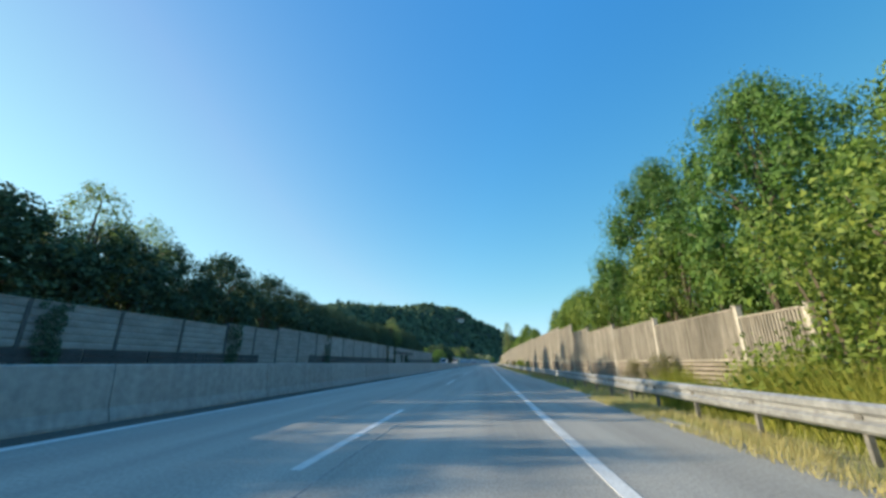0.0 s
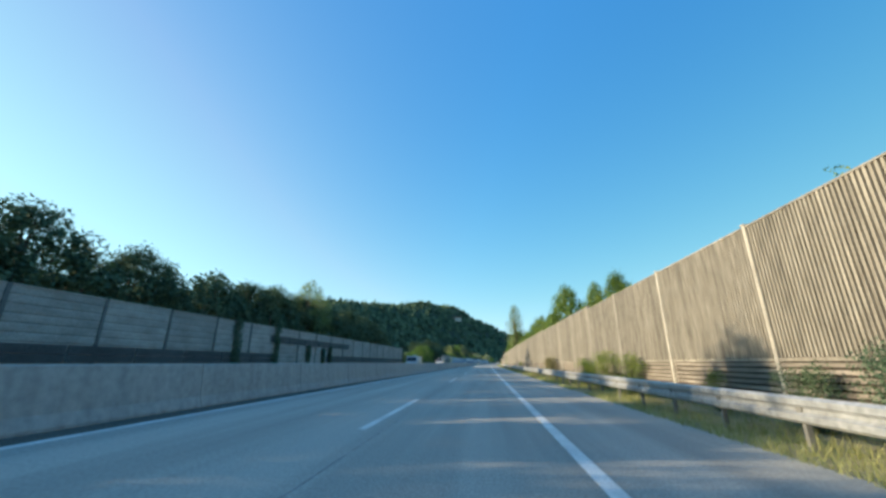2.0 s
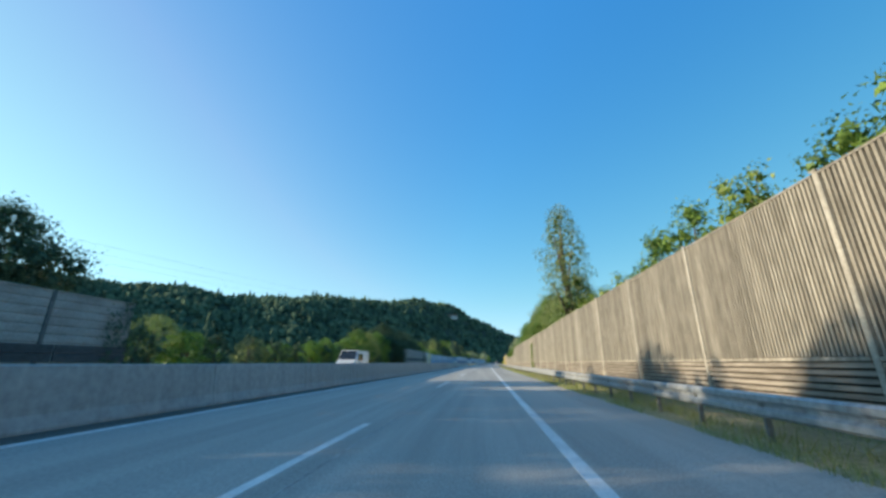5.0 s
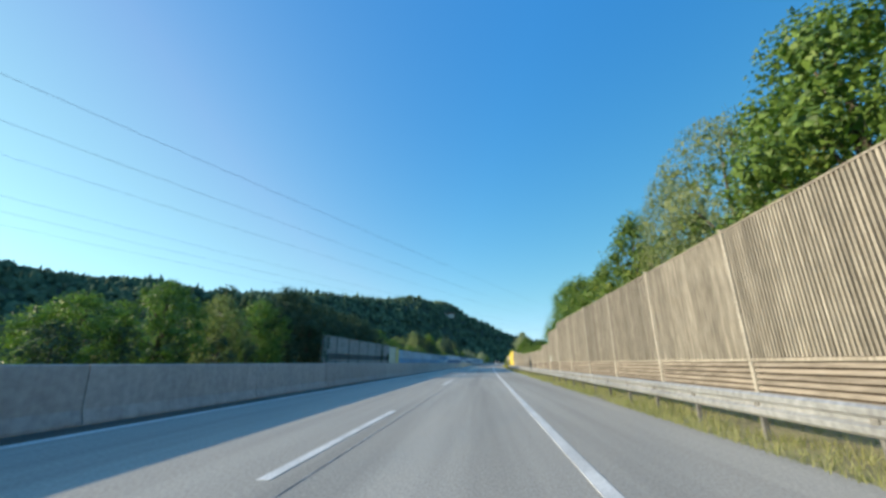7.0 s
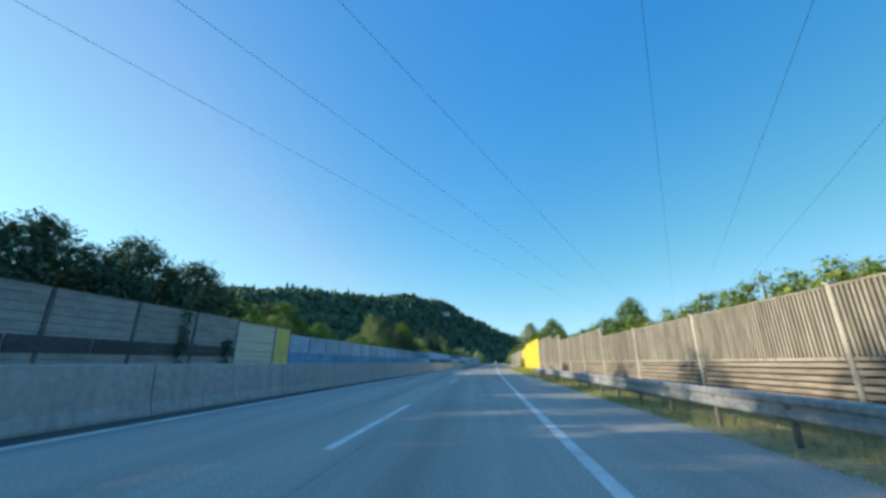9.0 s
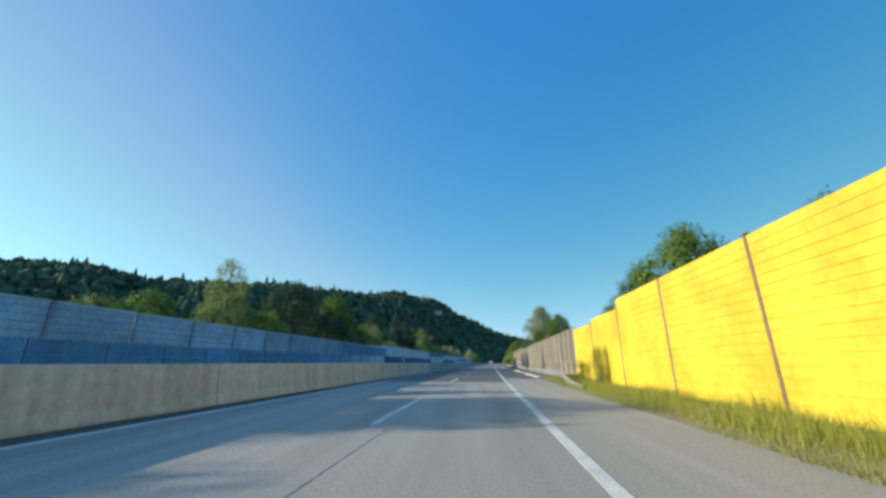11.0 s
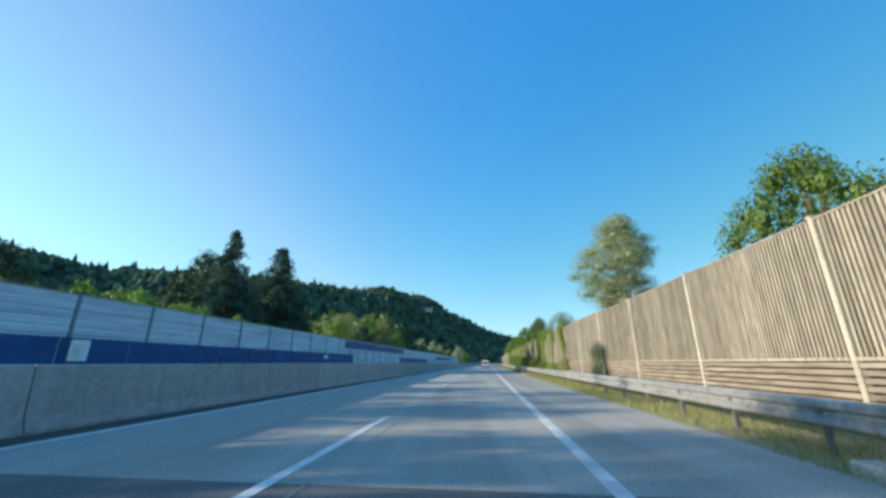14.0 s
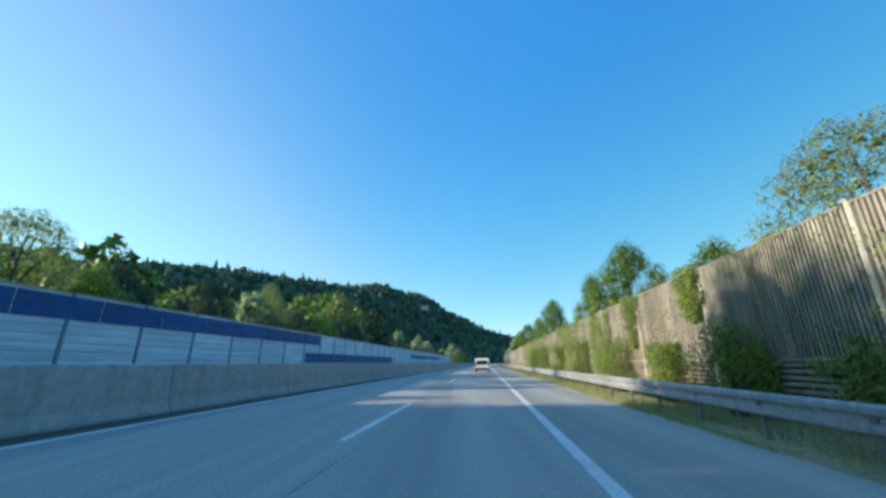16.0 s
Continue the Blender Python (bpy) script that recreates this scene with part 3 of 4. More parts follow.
# ---- trees ----
def leaf_cloud(rnd, centres, per, size, spread):
    """Leaf quads round cluster centres."""
    vs, fs = [], []
    for c, r in centres:
        for _ in range(per):
            d = Vector((rnd.gauss(0, 1), rnd.gauss(0, 1), rnd.gauss(0, 0.8)))
            if d.length > 1.7:
                d *= 1.7 / d.length
            p = c + d * (r * spread)
            n = Vector((rnd.gauss(0, 1), rnd.gauss(0, 1), rnd.gauss(0.5, 1))).normalized()
            a = n.orthogonal().normalized()
            a.rotate(Matrix.Rotation(rnd.uniform(0, 6.28), 3, n))
            b = n.cross(a)
            w = size * rnd.uniform(0.6, 1.25)
            k = len(vs)
            vs += [p - a * w, p - b * w * 1.1 + n * w * 0.12, p + a * w]
            fs.append((k, k + 1, k + 2))
    return vs, fs


def leafy_lobes(rnd, lobes, count, size, stray=0.18, inside=36, low=0.0):
    """Leaves laid on the shells of overlapping lobes, with coarse leaves inside that close the view."""
    vs, fs = [], []
    centres = np.array([tuple(p) for p, _ in lobes])
    radii = np.array([r for _, r in lobes])
    weight = np.cumsum(radii ** 2) / np.sum(radii ** 2)

    def leaf(p, n, w):
        a = n.orthogonal().normalized()
        a.rotate(Matrix.Rotation(rnd.uniform(0, 6.28), 3, n))
        b = n.cross(a)
        k = len(vs)
        vs.extend([p - a * w, p - b * w * 1.1 + n * w * 0.14, p + a * w])
        fs.append((k, k + 1, k + 2))

    made = 0
    while made < count:
        i = int(np.searchsorted(weight, rnd.random()))
        c, r = lobes[i]
        d = Vector((rnd.gauss(0, 1), rnd.gauss(0, 1), rnd.gauss(0.12, 1))).normalized()
        bump = 1 + 0.22 * noise.noise(c * 1.7 + d * (2.2 * r))
        reach = r * bump * (rnd.uniform(0.78, 1.04) if rnd.random() > stray else rnd.uniform(1.0, 1.28))
        p = c + d * reach
        gap = np.linalg.norm(centres - np.array(p), axis=1) / radii
        gap[i] = 9
        if gap.min() < 0.72:
            made += 0.25
            continue
        if p.z < 4.5 and rnd.random() < low:
            made += 1
            continue
        n = (d * 0.8 + Vector((rnd.gauss(0, 0.6), rnd.gauss(0, 0.6), rnd.gauss(0.25, 0.6)))).normalized()
        leaf(p, n, size * rnd.uniform(0.65, 1.3))
        made += 1
    for i, (c, r) in enumerate(lobes):
        for _ in range(inside):
            d = Vector((rnd.gauss(0, 1), rnd.gauss(0, 1), rnd.gauss(0, 1))).normalized()
            if c.z < 4.5 and rnd.random() < low:
                continue
            leaf(c + d * r * rnd.uniform(0.2, 0.68), d, r * rnd.uniform(0.18, 0.31) * min(1.0, (40 / inside) ** 0.5))
    return vs, fs


def broad_tree(seed, mat, wide=0.36, foot=0.12, lobe_count=34, leaves=8000, size=0.13, label="", airy=False, name="tree", fill=0):
    """A leafy tree 10 m high: tapered trunk with limbs, crown of leafy lobes with gaps."""
    rnd = random.Random(seed)
    tree = empty(name)
    limbs = [tube([(0, 0, -0.1), (0.05, 0.03, 1.5), (0.1, -0.08, 4), (0.0, 0.1, 6.5), (0.1, 0.0, 8.8)], [0.24, 0.19, 0.15, 0.09, 0.02], 8)]
    lobes = []
    for i in range(lobe_count):
        f = (i + rnd.random()) / lobe_count
        r = rnd.uniform(0.075, 0.135) * (0.6 + wide) * 10 * (1.0 - 0.25 * f) * (0.74 if airy else 1.0)
        out = 10 * wide * math.sin(math.pi * min(1.0, 0.2 + f * 0.76)) ** 0.7
        q = i * 2.399 + rnd.uniform(-0.4, 0.4)
        reach = max(0.0, out - r) * rnd.uniform(0.55, 1.05)
        z = 10 * foot + r * 0.8 + (9.9 - 10 * foot - 1.85 * r) * f
        p = Vector((math.cos(q) * reach, math.sin(q) * reach, z))
        lobes.append((p, r))
        z0 = max(0.8, p.z * 0.6)
        if i % (7 if airy else 3) == 0:
            limbs.append(tube([(0.05, 0, z0), (p.x * 0.5, p.y * 0.5, (z0 + p.z) / 2 + 0.15), p], [0.08, 0.05, 0.015], 5))
    fill = fill or (8 if airy else 14 if "hills" in label else 36 if leaves < 5000 else 90)
    # thinner low down in the shade of a wall
    low = 0.0 if airy or any(w in label for w in ("hills", "beyond", "tall", "bright", "round", "yellow-green bush")) else 0.85 if name == "hedge_bush" else 0.7 if "dense" in label else 0.4
    part("trunk", mesh_of("trunk", *join(limbs), BARK, True), tree)
    part("crown", mesh_of("crown", *leafy_lobes(rnd, lobes, leaves, size, 0.35 if airy else 0.18, fill, low), mat), tree)
    return tagged(tree, label or "leafy green broadleaf tree behind the wall", name.replace("_", " "), "roadside trees" if name == "tree" else "hedge behind the wall")


def layered_tree(seed):
    """A tree 10 m high on a straight bare trunk, its crown in flat, airy tiers."""
    rnd = random.Random(seed)
    tree = empty("tree")
    limbs = [tube([(0, 0, -0.1), (0.2, 0.02, 2.5), (0.44, 0.05, 5.5), (0.85, 0, 9.2)], [0.2, 0.17, 0.12, 0.03], 8)]
    lobes = []
    for tier in range(10):
        z = 4.1 + 0.6 * tier
        wide = (2.3, 2.9, 3.3, 3.5, 3.6, 3.4, 3.1, 2.6, 1.9, 1.0)[tier]
        for k in range(8 if tier < 8 else 5):
            q = tier * 1.1 + k * 0.9 + rnd.uniform(-0.3, 0.3)
            r = rnd.uniform(0.6, 1.0)
            reach = max(0.1, wide * rnd.uniform(0.45, 1.0) - r)
            c = Vector((math.cos(q) * reach + 0.09 * z, math.sin(q) * reach, z + rnd.uniform(-0.25, 0.3)))
            lobes.append((Vector((c.x, c.y, c.z / 0.55)), r))
            if k % 2 == 0:
                limbs.append(tube([(0.09 * z, 0, z - 0.7), (c.x * 0.55 + 0.04 * z, c.y * 0.55, z - 0.25), c], [0.05, 0.035, 0.01], 5))
    v, f = leafy_lobes(rnd, lobes, 54000, 0.047, 0.24, 60)
    part("trunk", mesh_of("trunk", *join(limbs), BARK_PALE, True), tree)
    part("crown", mesh_of("crown", [(x, y, z * 0.55) for x, y, z in v], f, LEAF_SILVER), tree)
    return tagged(tree, "tall grey-green tree with flat airy tiers on a pale trunk", "tree", "roadside trees")


def spruce(seed):
    rnd = random.Random(seed)
    tree = empty("spruce")
    limbs = [tube([(0, 0, -0.1), (0, 0, 5), (0, 0, 10)], [0.2, 0.12, 0.01], 8)]
    vs, fs = [], []
    for i in range(190):
        f = (i + rnd.random()) / 190
        z = 0.8 + 9.0 * f
        reach = 3.7 * (1 - f) ** 0.8 * rnd.uniform(0.65, 1.1) + 0.12
        q = rnd.uniform(0, 6.28)
        tip = Vector((math.cos(q) * reach, math.sin(q) * reach, z - 0.28 * reach))
        if i % 3 == 0:
            limbs.append(tube([(0, 0, z), tip * 0.5 + Vector((0, 0, z * 0.5)), tip], [0.035, 0.025, 0.008], 4))
        n = max(8, int(30 * reach / 2.0))
        cs = [(Vector((0, 0, z)).lerp(tip, rnd.uniform(0.2, 1.0)), 0.28) for _ in range(n)]
        v, ff = leaf_cloud(rnd, cs, 5, 0.1, 0.6)
        k = len(vs)
        vs += v
        fs += [tuple(j + k for j in x) for x in ff]
    part("trunk", mesh_of("trunk", *join(limbs), BARK, True), tree)
    part("crown", mesh_of("crown", vs, fs, LEAF_DARK), tree)
    return tagged(tree, "dark green spruce tree behind the noise wall", "tree", "roadside trees")


def shrub(seed, mat, label):
    """A bush 2 m high and wide, of many stems."""
    rnd = random.Random(seed)
    bush = empty("shrub")
    stems, centres = [], []
    for i in range(26):
        q, r, h = rnd.uniform(0, 6.28), rnd.uniform(0.1, 1.0), rnd.uniform(0.25, 1.9)
        r *= 1.0 - 0.45 * max(0, h - 1.0)
        p = Vector((math.cos(q) * r, math.sin(q) * r, h))
        centres.append((p, 0.3))
        if i % 2 == 0:
            stems.append(tube([(p.x * 0.15, p.y * 0.15, -0.05), (p.x * 0.5, p.y * 0.5, h * 0.6), p], [0.03, 0.02, 0.006], 4))
    part("stem_clump", mesh_of("stem_clump", *join(stems), BARK), bush)
    part("foliage", mesh_of("foliage", *leaf_cloud(rnd, centres, 210, 0.037, 0.82), mat), bush)
    return tagged(bush, label, "shrub", "roadside shrubs")


MODELS = {}


def plant(kind, s, o, h, wide=1.0, spin=None):
    """Set a tree or bush of height h at s, o."""
    base = 2.0 if "shrub" in kind else 10.0
    k = h / base
    m = at_road(s, o, -0.06, spin if spin is not None else (s * 37.0) % 360) @ Matrix.Diagonal((k * wide, k * wide, k, 1))
    if kind not in MODELS:
        MODELS[kind] = MAKERS[kind]()
        MODELS[kind].matrix_basis = m
    else:
        k0 = MODELS[kind].scale
        copy_thing(MODELS[kind], m @ Matrix.Diagonal((1 / k0.x, 1 / k0.y, 1 / k0.z, 1)))


MAKERS = {
    "broad_a": lambda: broad_tree(11, LEAF, 0.36, 0.1, 46, 15000, 0.075),
    "broad_b": lambda: broad_tree(12, LEAF, 0.42, 0.14, 52, 16500, 0.075),
    "broad_c": lambda: broad_tree(13, LEAF, 0.31, 0.06, 42, 13000, 0.073),
    "big": lambda: broad_tree(58, LEAF_RICH, 0.4, 0.08, 84, 44000, 0.046, "tall dense fresh-green broadleaf tree behind the timber wall", fill=150),
    "fresh": lambda: broad_tree(59, LEAF_FRESH, 0.4, 0.04, 72, 32000, 0.05, "bright green broadleaf tree behind the timber wall", fill=150),
    "dense_a": lambda: broad_tree(17, LEAF_DEEP, 0.42, 0.02, 58, 11500, 0.098, "dark dense broadleaf tree behind the noise wall", fill=95),
    "dense_b": lambda: broad_tree(18, LEAF_DEEP, 0.5, 0.03, 60, 12000, 0.098, "dark dense broadleaf tree behind the noise wall", fill=95),
    "dense_c": lambda: broad_tree(19, LEAF_DEEP, 0.38, 0.0, 52, 10500, 0.098, "dark dense broadleaf tree behind the noise wall", fill=95),
    "green_a": lambda: broad_tree(55, LEAF_FRESH, 0.44, 0.0, 52, 8500, 0.105, "green broadleaf tree beyond the carriageway"),
    "green_b": lambda: broad_tree(56, LEAF_PALE, 0.42, 0.0, 50, 8000, 0.105, "grey-green broadleaf tree beyond the carriageway"),
    "far_a": lambda: broad_tree(41, LEAF, 0.42, 0.02, 20, 700, 0.5, "distant green tree at the foot of the hills"),
    "far_b": lambda: broad_tree(42, LEAF_SILVER, 0.38, 0.02, 18, 650, 0.5, "distant pale green tree at the foot of the hills"),
    "far_c": lambda: broad_tree(47, LEAF_LIGHT, 0.44, 0.0, 20, 700, 0.48, "distant light green tree at the foot of the hills"),
    "bush_c": lambda: broad_tree(48, LEAF_LIGHT, 0.42, 0.0, 26, 2600, 0.2, "light yellow-green bush behind the far noise wall"),
    "light": lambda: broad_tree(49, LEAF_LIGHT, 0.4, 0.02, 40, 8000, 0.13, "light green round tree behind the noise wall"),
    "umbrella": lambda: layered_tree(50),
    "pine": lambda: broad_tree(51, LEAF, 0.34, 0.44, 40, 16000, 0.064, "round-crowned dark green tree on a bare trunk"),
    "mid_a": lambda: broad_tree(52, LEAF_DEEP, 0.42, 0.0, 30, 1600, 0.3, "deep green tree at the foot of the hills"),
    "mid_b": lambda: broad_tree(53, LEAF_PALE, 0.4, 0.0, 28, 1500, 0.3, "pale green tree at the foot of the hills"),
    "mid_c": lambda: broad_tree(54, LEAF_LIGHT, 0.44, 0.0, 30, 1600, 0.3, "light green tree at the foot of the hills"),
    "bush_a": lambda: broad_tree(43, LEAF_DEEP, 0.36, 0.0, 26, 1650, 0.21, "dark green bush behind the far noise wall"),
    "belt": lambda: broad_tree(57, LEAF_DEEP, 0.36, 0.0, 22, 700, 0.32, "dark dense trees behind the far noise wall"),
    "bush_b": lambda: broad_tree(44, LEAF_FRESH, 0.42, 0.0, 26, 1900, 0.2, "yellow-green bush behind the far noise wall"),
    "hedge_a": lambda: broad_tree(45, LEAF, 0.36, 0.0, 26, 3300, 0.1, "green hedge bush behind the timber wall", name="hedge_bush"),
    "hedge_b": lambda: broad_tree(46, LEAF_IVY, 0.4, 0.0, 28, 3300, 0.1, "yellow-green hedge bush behind the timber wall", name="hedge_bush"),
    "pale": lambda: broad_tree(14, LEAF_PALE, 0.42, 0.28, 56, 19000, 0.056, "airy grey-green tree with a thin crown", True),
    "thin": lambda: broad_tree(16, LEAF_PALE, 0.3, 0.35, 26, 5200, 0.068, "sparse thin-leaved tree behind the wall", True),
    "poplar": lambda: broad_tree(15, LEAF_PALE, 0.14, 0.26, 46, 9000, 0.044, "tall slender poplar tree by the road", True),
    "spruce": lambda: spruce(21),
    "shrub_green": lambda: shrub(31, LEAF_IVY, "bright green roadside shrub"),
    "shrub_dry": lambda: shrub(33, LEAF_DRY, "dry brown-green shrub against the noise wall"),
    "shrub_dark": lambda: shrub(32, LEAF_DEEP, "dark green shrub against the noise wall"),
}


def stand(name, label, rows):
    """Many far plants as one mesh: rows of kind, s, o, height, width."""
    sources = {}
    vs, fs, slots = [], [], []
    for kind, s, o, h, wide in rows:
        if kind not in sources:
            model = MAKERS[kind]()
            sources[kind] = [(np.array([tuple(v.co) for v in p.data.vertices]), [tuple(q.vertices) for q in p.data.polygons], p.data.materials[0]) for p in model.children]
            for p in (*model.children, model):
                bpy.data.objects.remove(p)
        k = h / 10.0
        m = np.array(at_road(s, o, -0.06, (s * 37.0) % 360) @ Matrix.Diagonal((k * wide, k * wide, k, 1)))
        for co, faces, mat in sources[kind]:
            base = len(vs)
            vs.extend(map(tuple, co @ m[:3, :3].T + m[:3, 3]))
            fs.extend(tuple(i + base for i in q) for q in faces)
            slots.extend([mat] * len(faces))
    me = bpy.data.meshes.new(name)
    me.from_pydata(vs, [], fs)
    mats = list(dict.fromkeys(slots))
    for mat in mats:
        me.materials.append(mat)
    me.polygons.foreach_set("material_index", [mats.index(x) for x in slots])
    me.update()
    return tagged(new(name, me), label, "undergrowth" if "growth" in name else "woods", kind="stuff")

# Right side, behind the wall: kind, s, o, height, width
R1 = [("big", 15.3, 13.2, 15.5, 0.82), ("big", 24.8, 12.8, 16.5, 0.8), ("hedge_b", 20.6, 10.6, 10.2, 0.8), ("hedge_a", 28.0, 10.8, 9.6, 0.8), ("broad_c", 8, 11.5, 9.6, 0.9), ("broad_c", 34, 11.5, 9.2, 1.0), ("broad_b", 41, 11, 9.8, 0.8), ("broad_c", 48, 11, 10.0, 0.9), ("broad_a", 54, 10.5, 8.3, 0.8),
      ("broad_b", -3, 12, 9.4, 1.0), ("broad_c", 79.5, 10.5, 8.6, 0.8), ("broad_a", 86.5, 10.8, 9.2, 0.55)]
R2 = [("broad_b", 98, 10.5, 11.3, 0.72), ("broad_c", 104.5, 11, 7.2, 0.85), ("broad_a", 111, 10.8, 9.2, 0.7), ("pale", 117, 11, 8.5, 0.6), ("broad_c", 123, 11, 8.8, 0.85), ("broad_a", 131, 11, 8.9, 0.8), ("poplar", 167, 8.9, 19.0, 1.25)]
R3 = [("broad_c", 168.5, 10.6, 11.4, 0.9), ("pale", 176, 10.6, 9.6, 0.7), ("pale", 181.5, 10.8, 11.0, 0.8), ("broad_a", 189.3, 11.2, 12.6, 1.12), ("pale", 194.5, 10.8, 12.4, 0.75), ("pale", 199.0, 10.6, 12.0, 0.5), ("broad_c", 204.6, 10.6, 12.0, 0.8), ("broad_c", 214.5, 10.6, 9.7, 0.9), ("broad_c", 220.5, 10.8, 11.0, 0.95), ("fresh", 228.6, 11.4, 12.2, 0.9)]
R4 = [("broad_a", 261, 11, 6.3, 0.9), ("broad_c", 296, 12, 7.2, 1.0), ("broad_b", 306, 12.2, 9.9, 0.95), ("broad_a", 312, 11.8, 8.5, 1.0), ("broad_c", 318.5, 11.3, 6.6, 1.1), ("broad_b", 377, 14.8, 11.5, 0.8), ("pine", 364.5, 14.8, 11.6, 0.84), ("broad_c", 366.5, 10.4, 8.2, 0.95)]
R5 = [("broad_c", 408, 10.2, 6.6, 1.1), ("pale", 423, 12.6, 9.6, 0.95), ("broad_c", 428, 10.5, 7.0, 1.0), ("broad_b", 440, 11.2, 10.9, 0.72), ("broad_c", 449, 11, 10.4, 0.8), ("broad_a", 475, 11.5, 12.0, 0.8), ("broad_c", 490, 11, 10.4, 0.9), ("broad_b", 510, 11, 11.4, 0.9), ("broad_a", 535, 11, 11.4, 0.9)]
# Left side, behind the far wall
# Trees up to s 15 are unseen, added to shade road and verge.
L1 = [("dense_b", -16, -29.5, 11.8, 1.10), ("dense_a", -7, -29.5, 12.1, 1.17), ("dense_c", -1, -29.5, 9.4, 1.3), ("dense_b", 5, -29.5, 9.2, 1.1), ("dense_a", 15, -29, 12.0, 1.5), ("dense_c", 22.5, -28.5, 12.0, 1.4), ("thin", 20.5, -28.5, 14.8, 0.95), ("thin", 26.0, -29.5, 14.2, 0.85), ("dense_b", 29, -30, 12.9, 1.04), ("dense_a", 36, -29.5, 13.7, 1.10), ("dense_c", 45, -29.5, 13.4, 1.33), ("dense_b", 54, -29.5, 12.6, 0.95), ("dense_a", 62, -29.5, 11.8, 1.23)]
L2 = [("dense_c", 69, -29.5, 12.1, 1.41), ("dense_b", 77, -29.5, 11.4, 1.02), ("dense_a", 87, -29.5, 10.4, 1.23), ("dense_c", 93, -30, 11.6, 1.30), ("dense_b", 99, -29.5, 12.2, 1.0), ("dense_a", 106, -29.5, 12.4, 1.1), ("dense_c", 112, -29.5, 11.8, 1.30), ("dense_b", 120, -29.5, 11.6, 1.04), ("dense_a", 127, -29.5, 13.0, 1.10), ("dense_c", 136, -29.5, 12.6, 1.43), ("dense_b", 145, -29.5, 11.6, 1.04)]
L3 = [("thin", 104.5, -27.5, 14.4, 0.9), ("thin", 108.5, -27.5, 13.0, 0.9), ("pale", 157, -29, 5.6, 1.3), ("light", 190, -27.5, 5.6, 1.3), ("green_a", 153, -30.5, 5.5, 1.62), ("green_a", 162, -29.5, 4.4, 1.88), ("green_b", 171, -28.5, 4.3, 1.75), ("green_a", 179, -29.5, 4.3, 2.00), ("green_a", 187, -28.5, 5.0, 1.75), ("green_b", 195, -29.5, 5.1, 1.50), ("green_a", 202, -28.5, 6.4, 1.50), ("green_a", 209, -28.5, 8.8, 1.2), ("green_b", 216, -28.5, 8.8, 1.05), ("green_a", 223, -28.5, 9.4, 1.15)]
L4 = [("dense_c", 230, -29, 12.6, 1.25), ("dense_b", 237, -29.5, 12.1, 1.07), ("dense_a", 244, -29.5, 11.8, 1.23), ("dense_c", 251, -29.5, 11.4, 1.43), ("dense_b", 258, -29.5, 12.0, 1.03), ("dense_a", 265, -29.5, 11.7, 1.23), ("green_a", 275, -31.5, 9.3, 1.43), ("green_b", 281, -30, 8.2, 1.2), ("green_a", 287, -32.5, 11.0, 1.2), ("light", 293, -29, 8.0, 1.2), ("green_a", 298, -31.5, 8.9, 1.30), ("green_b", 307, -29, 6.4, 1.6)]
L5 = [("thin", 322, -30, 13.7, 0.85), ("green_a", 311, -28.5, 7.6, 1.3), ("green_b", 318, -28, 7.4, 1.3), ("green_a", 327, -28.5, 7.8, 1.3), ("light", 334, -31.5, 8.8, 0.95), ("green_b", 324.3, -30.5, 10.2, 0.8), ("dense_b", 342.3, -32.8, 15.2, 1.08), ("broad_a", 351.3, -29.5, 14.6, 1.2), ("dense_c", 357.5, -29.5, 11.6, 1.2), ("green_a", 363.5, -28.5, 9.6, 1.0), ("thin", 366, -28, 10.5, 0.9), ("thin", 369, -27, 10.4, 1.0), ("dense_c", 372, -29.5, 9.2, 1.2), ("dense_a", 378, -30, 9.0, 1.2), ("dense_b", 386, -30, 5.6, 1.00)]
# Dense trees at 407.5 and 409 are added to shade the right wall.
L6 = [("spruce", 398.9, -29.6, 16.8, 0.9), ("spruce", 405.9, -27.6, 16.7, 1.05), ("spruce", 402, -34, 10.5, 1.2), ("dense_b", 409, -31.5, 14.4, 0.85), ("dense_c", 412, -30.5, 15.2, 0.85), ("dense_a", 407.5, -40, 17.6, 0.8), ("dense_a", 418, -30, 8.6, 0.9), ("light", 424.5, -26.2, 9.0, 1.0), ("light", 469, -26.5, 9.7, 0.9), ("pale", 489, -49, 19.5, 0.6), ("pale", 429, -28, 10.8, 0.9), ("light", 433, -27, 8.2, 1.0), ("dense_b", 436, -29, 9.3, 0.9), ("dense_a", 446, -29, 10.2, 0.9), ("dense_c", 456, -28, 8.0, 1.2), ("dense_b", 467, -30, 9.7, 1.0), ("dense_c", 478, -28, 9.2, 1.1), ("dense_a", 492, -30, 10.2, 1.0)]
for grove in (R1, R2, R3, R4, R5, L1, L2, L3, L4, L5, L6):
    for kind, s, o, h, wide in grove:
        plant(kind, s, o, h, wide)
plant("umbrella", 404.0, 14.8, 18.3, 1.0, 0.0)


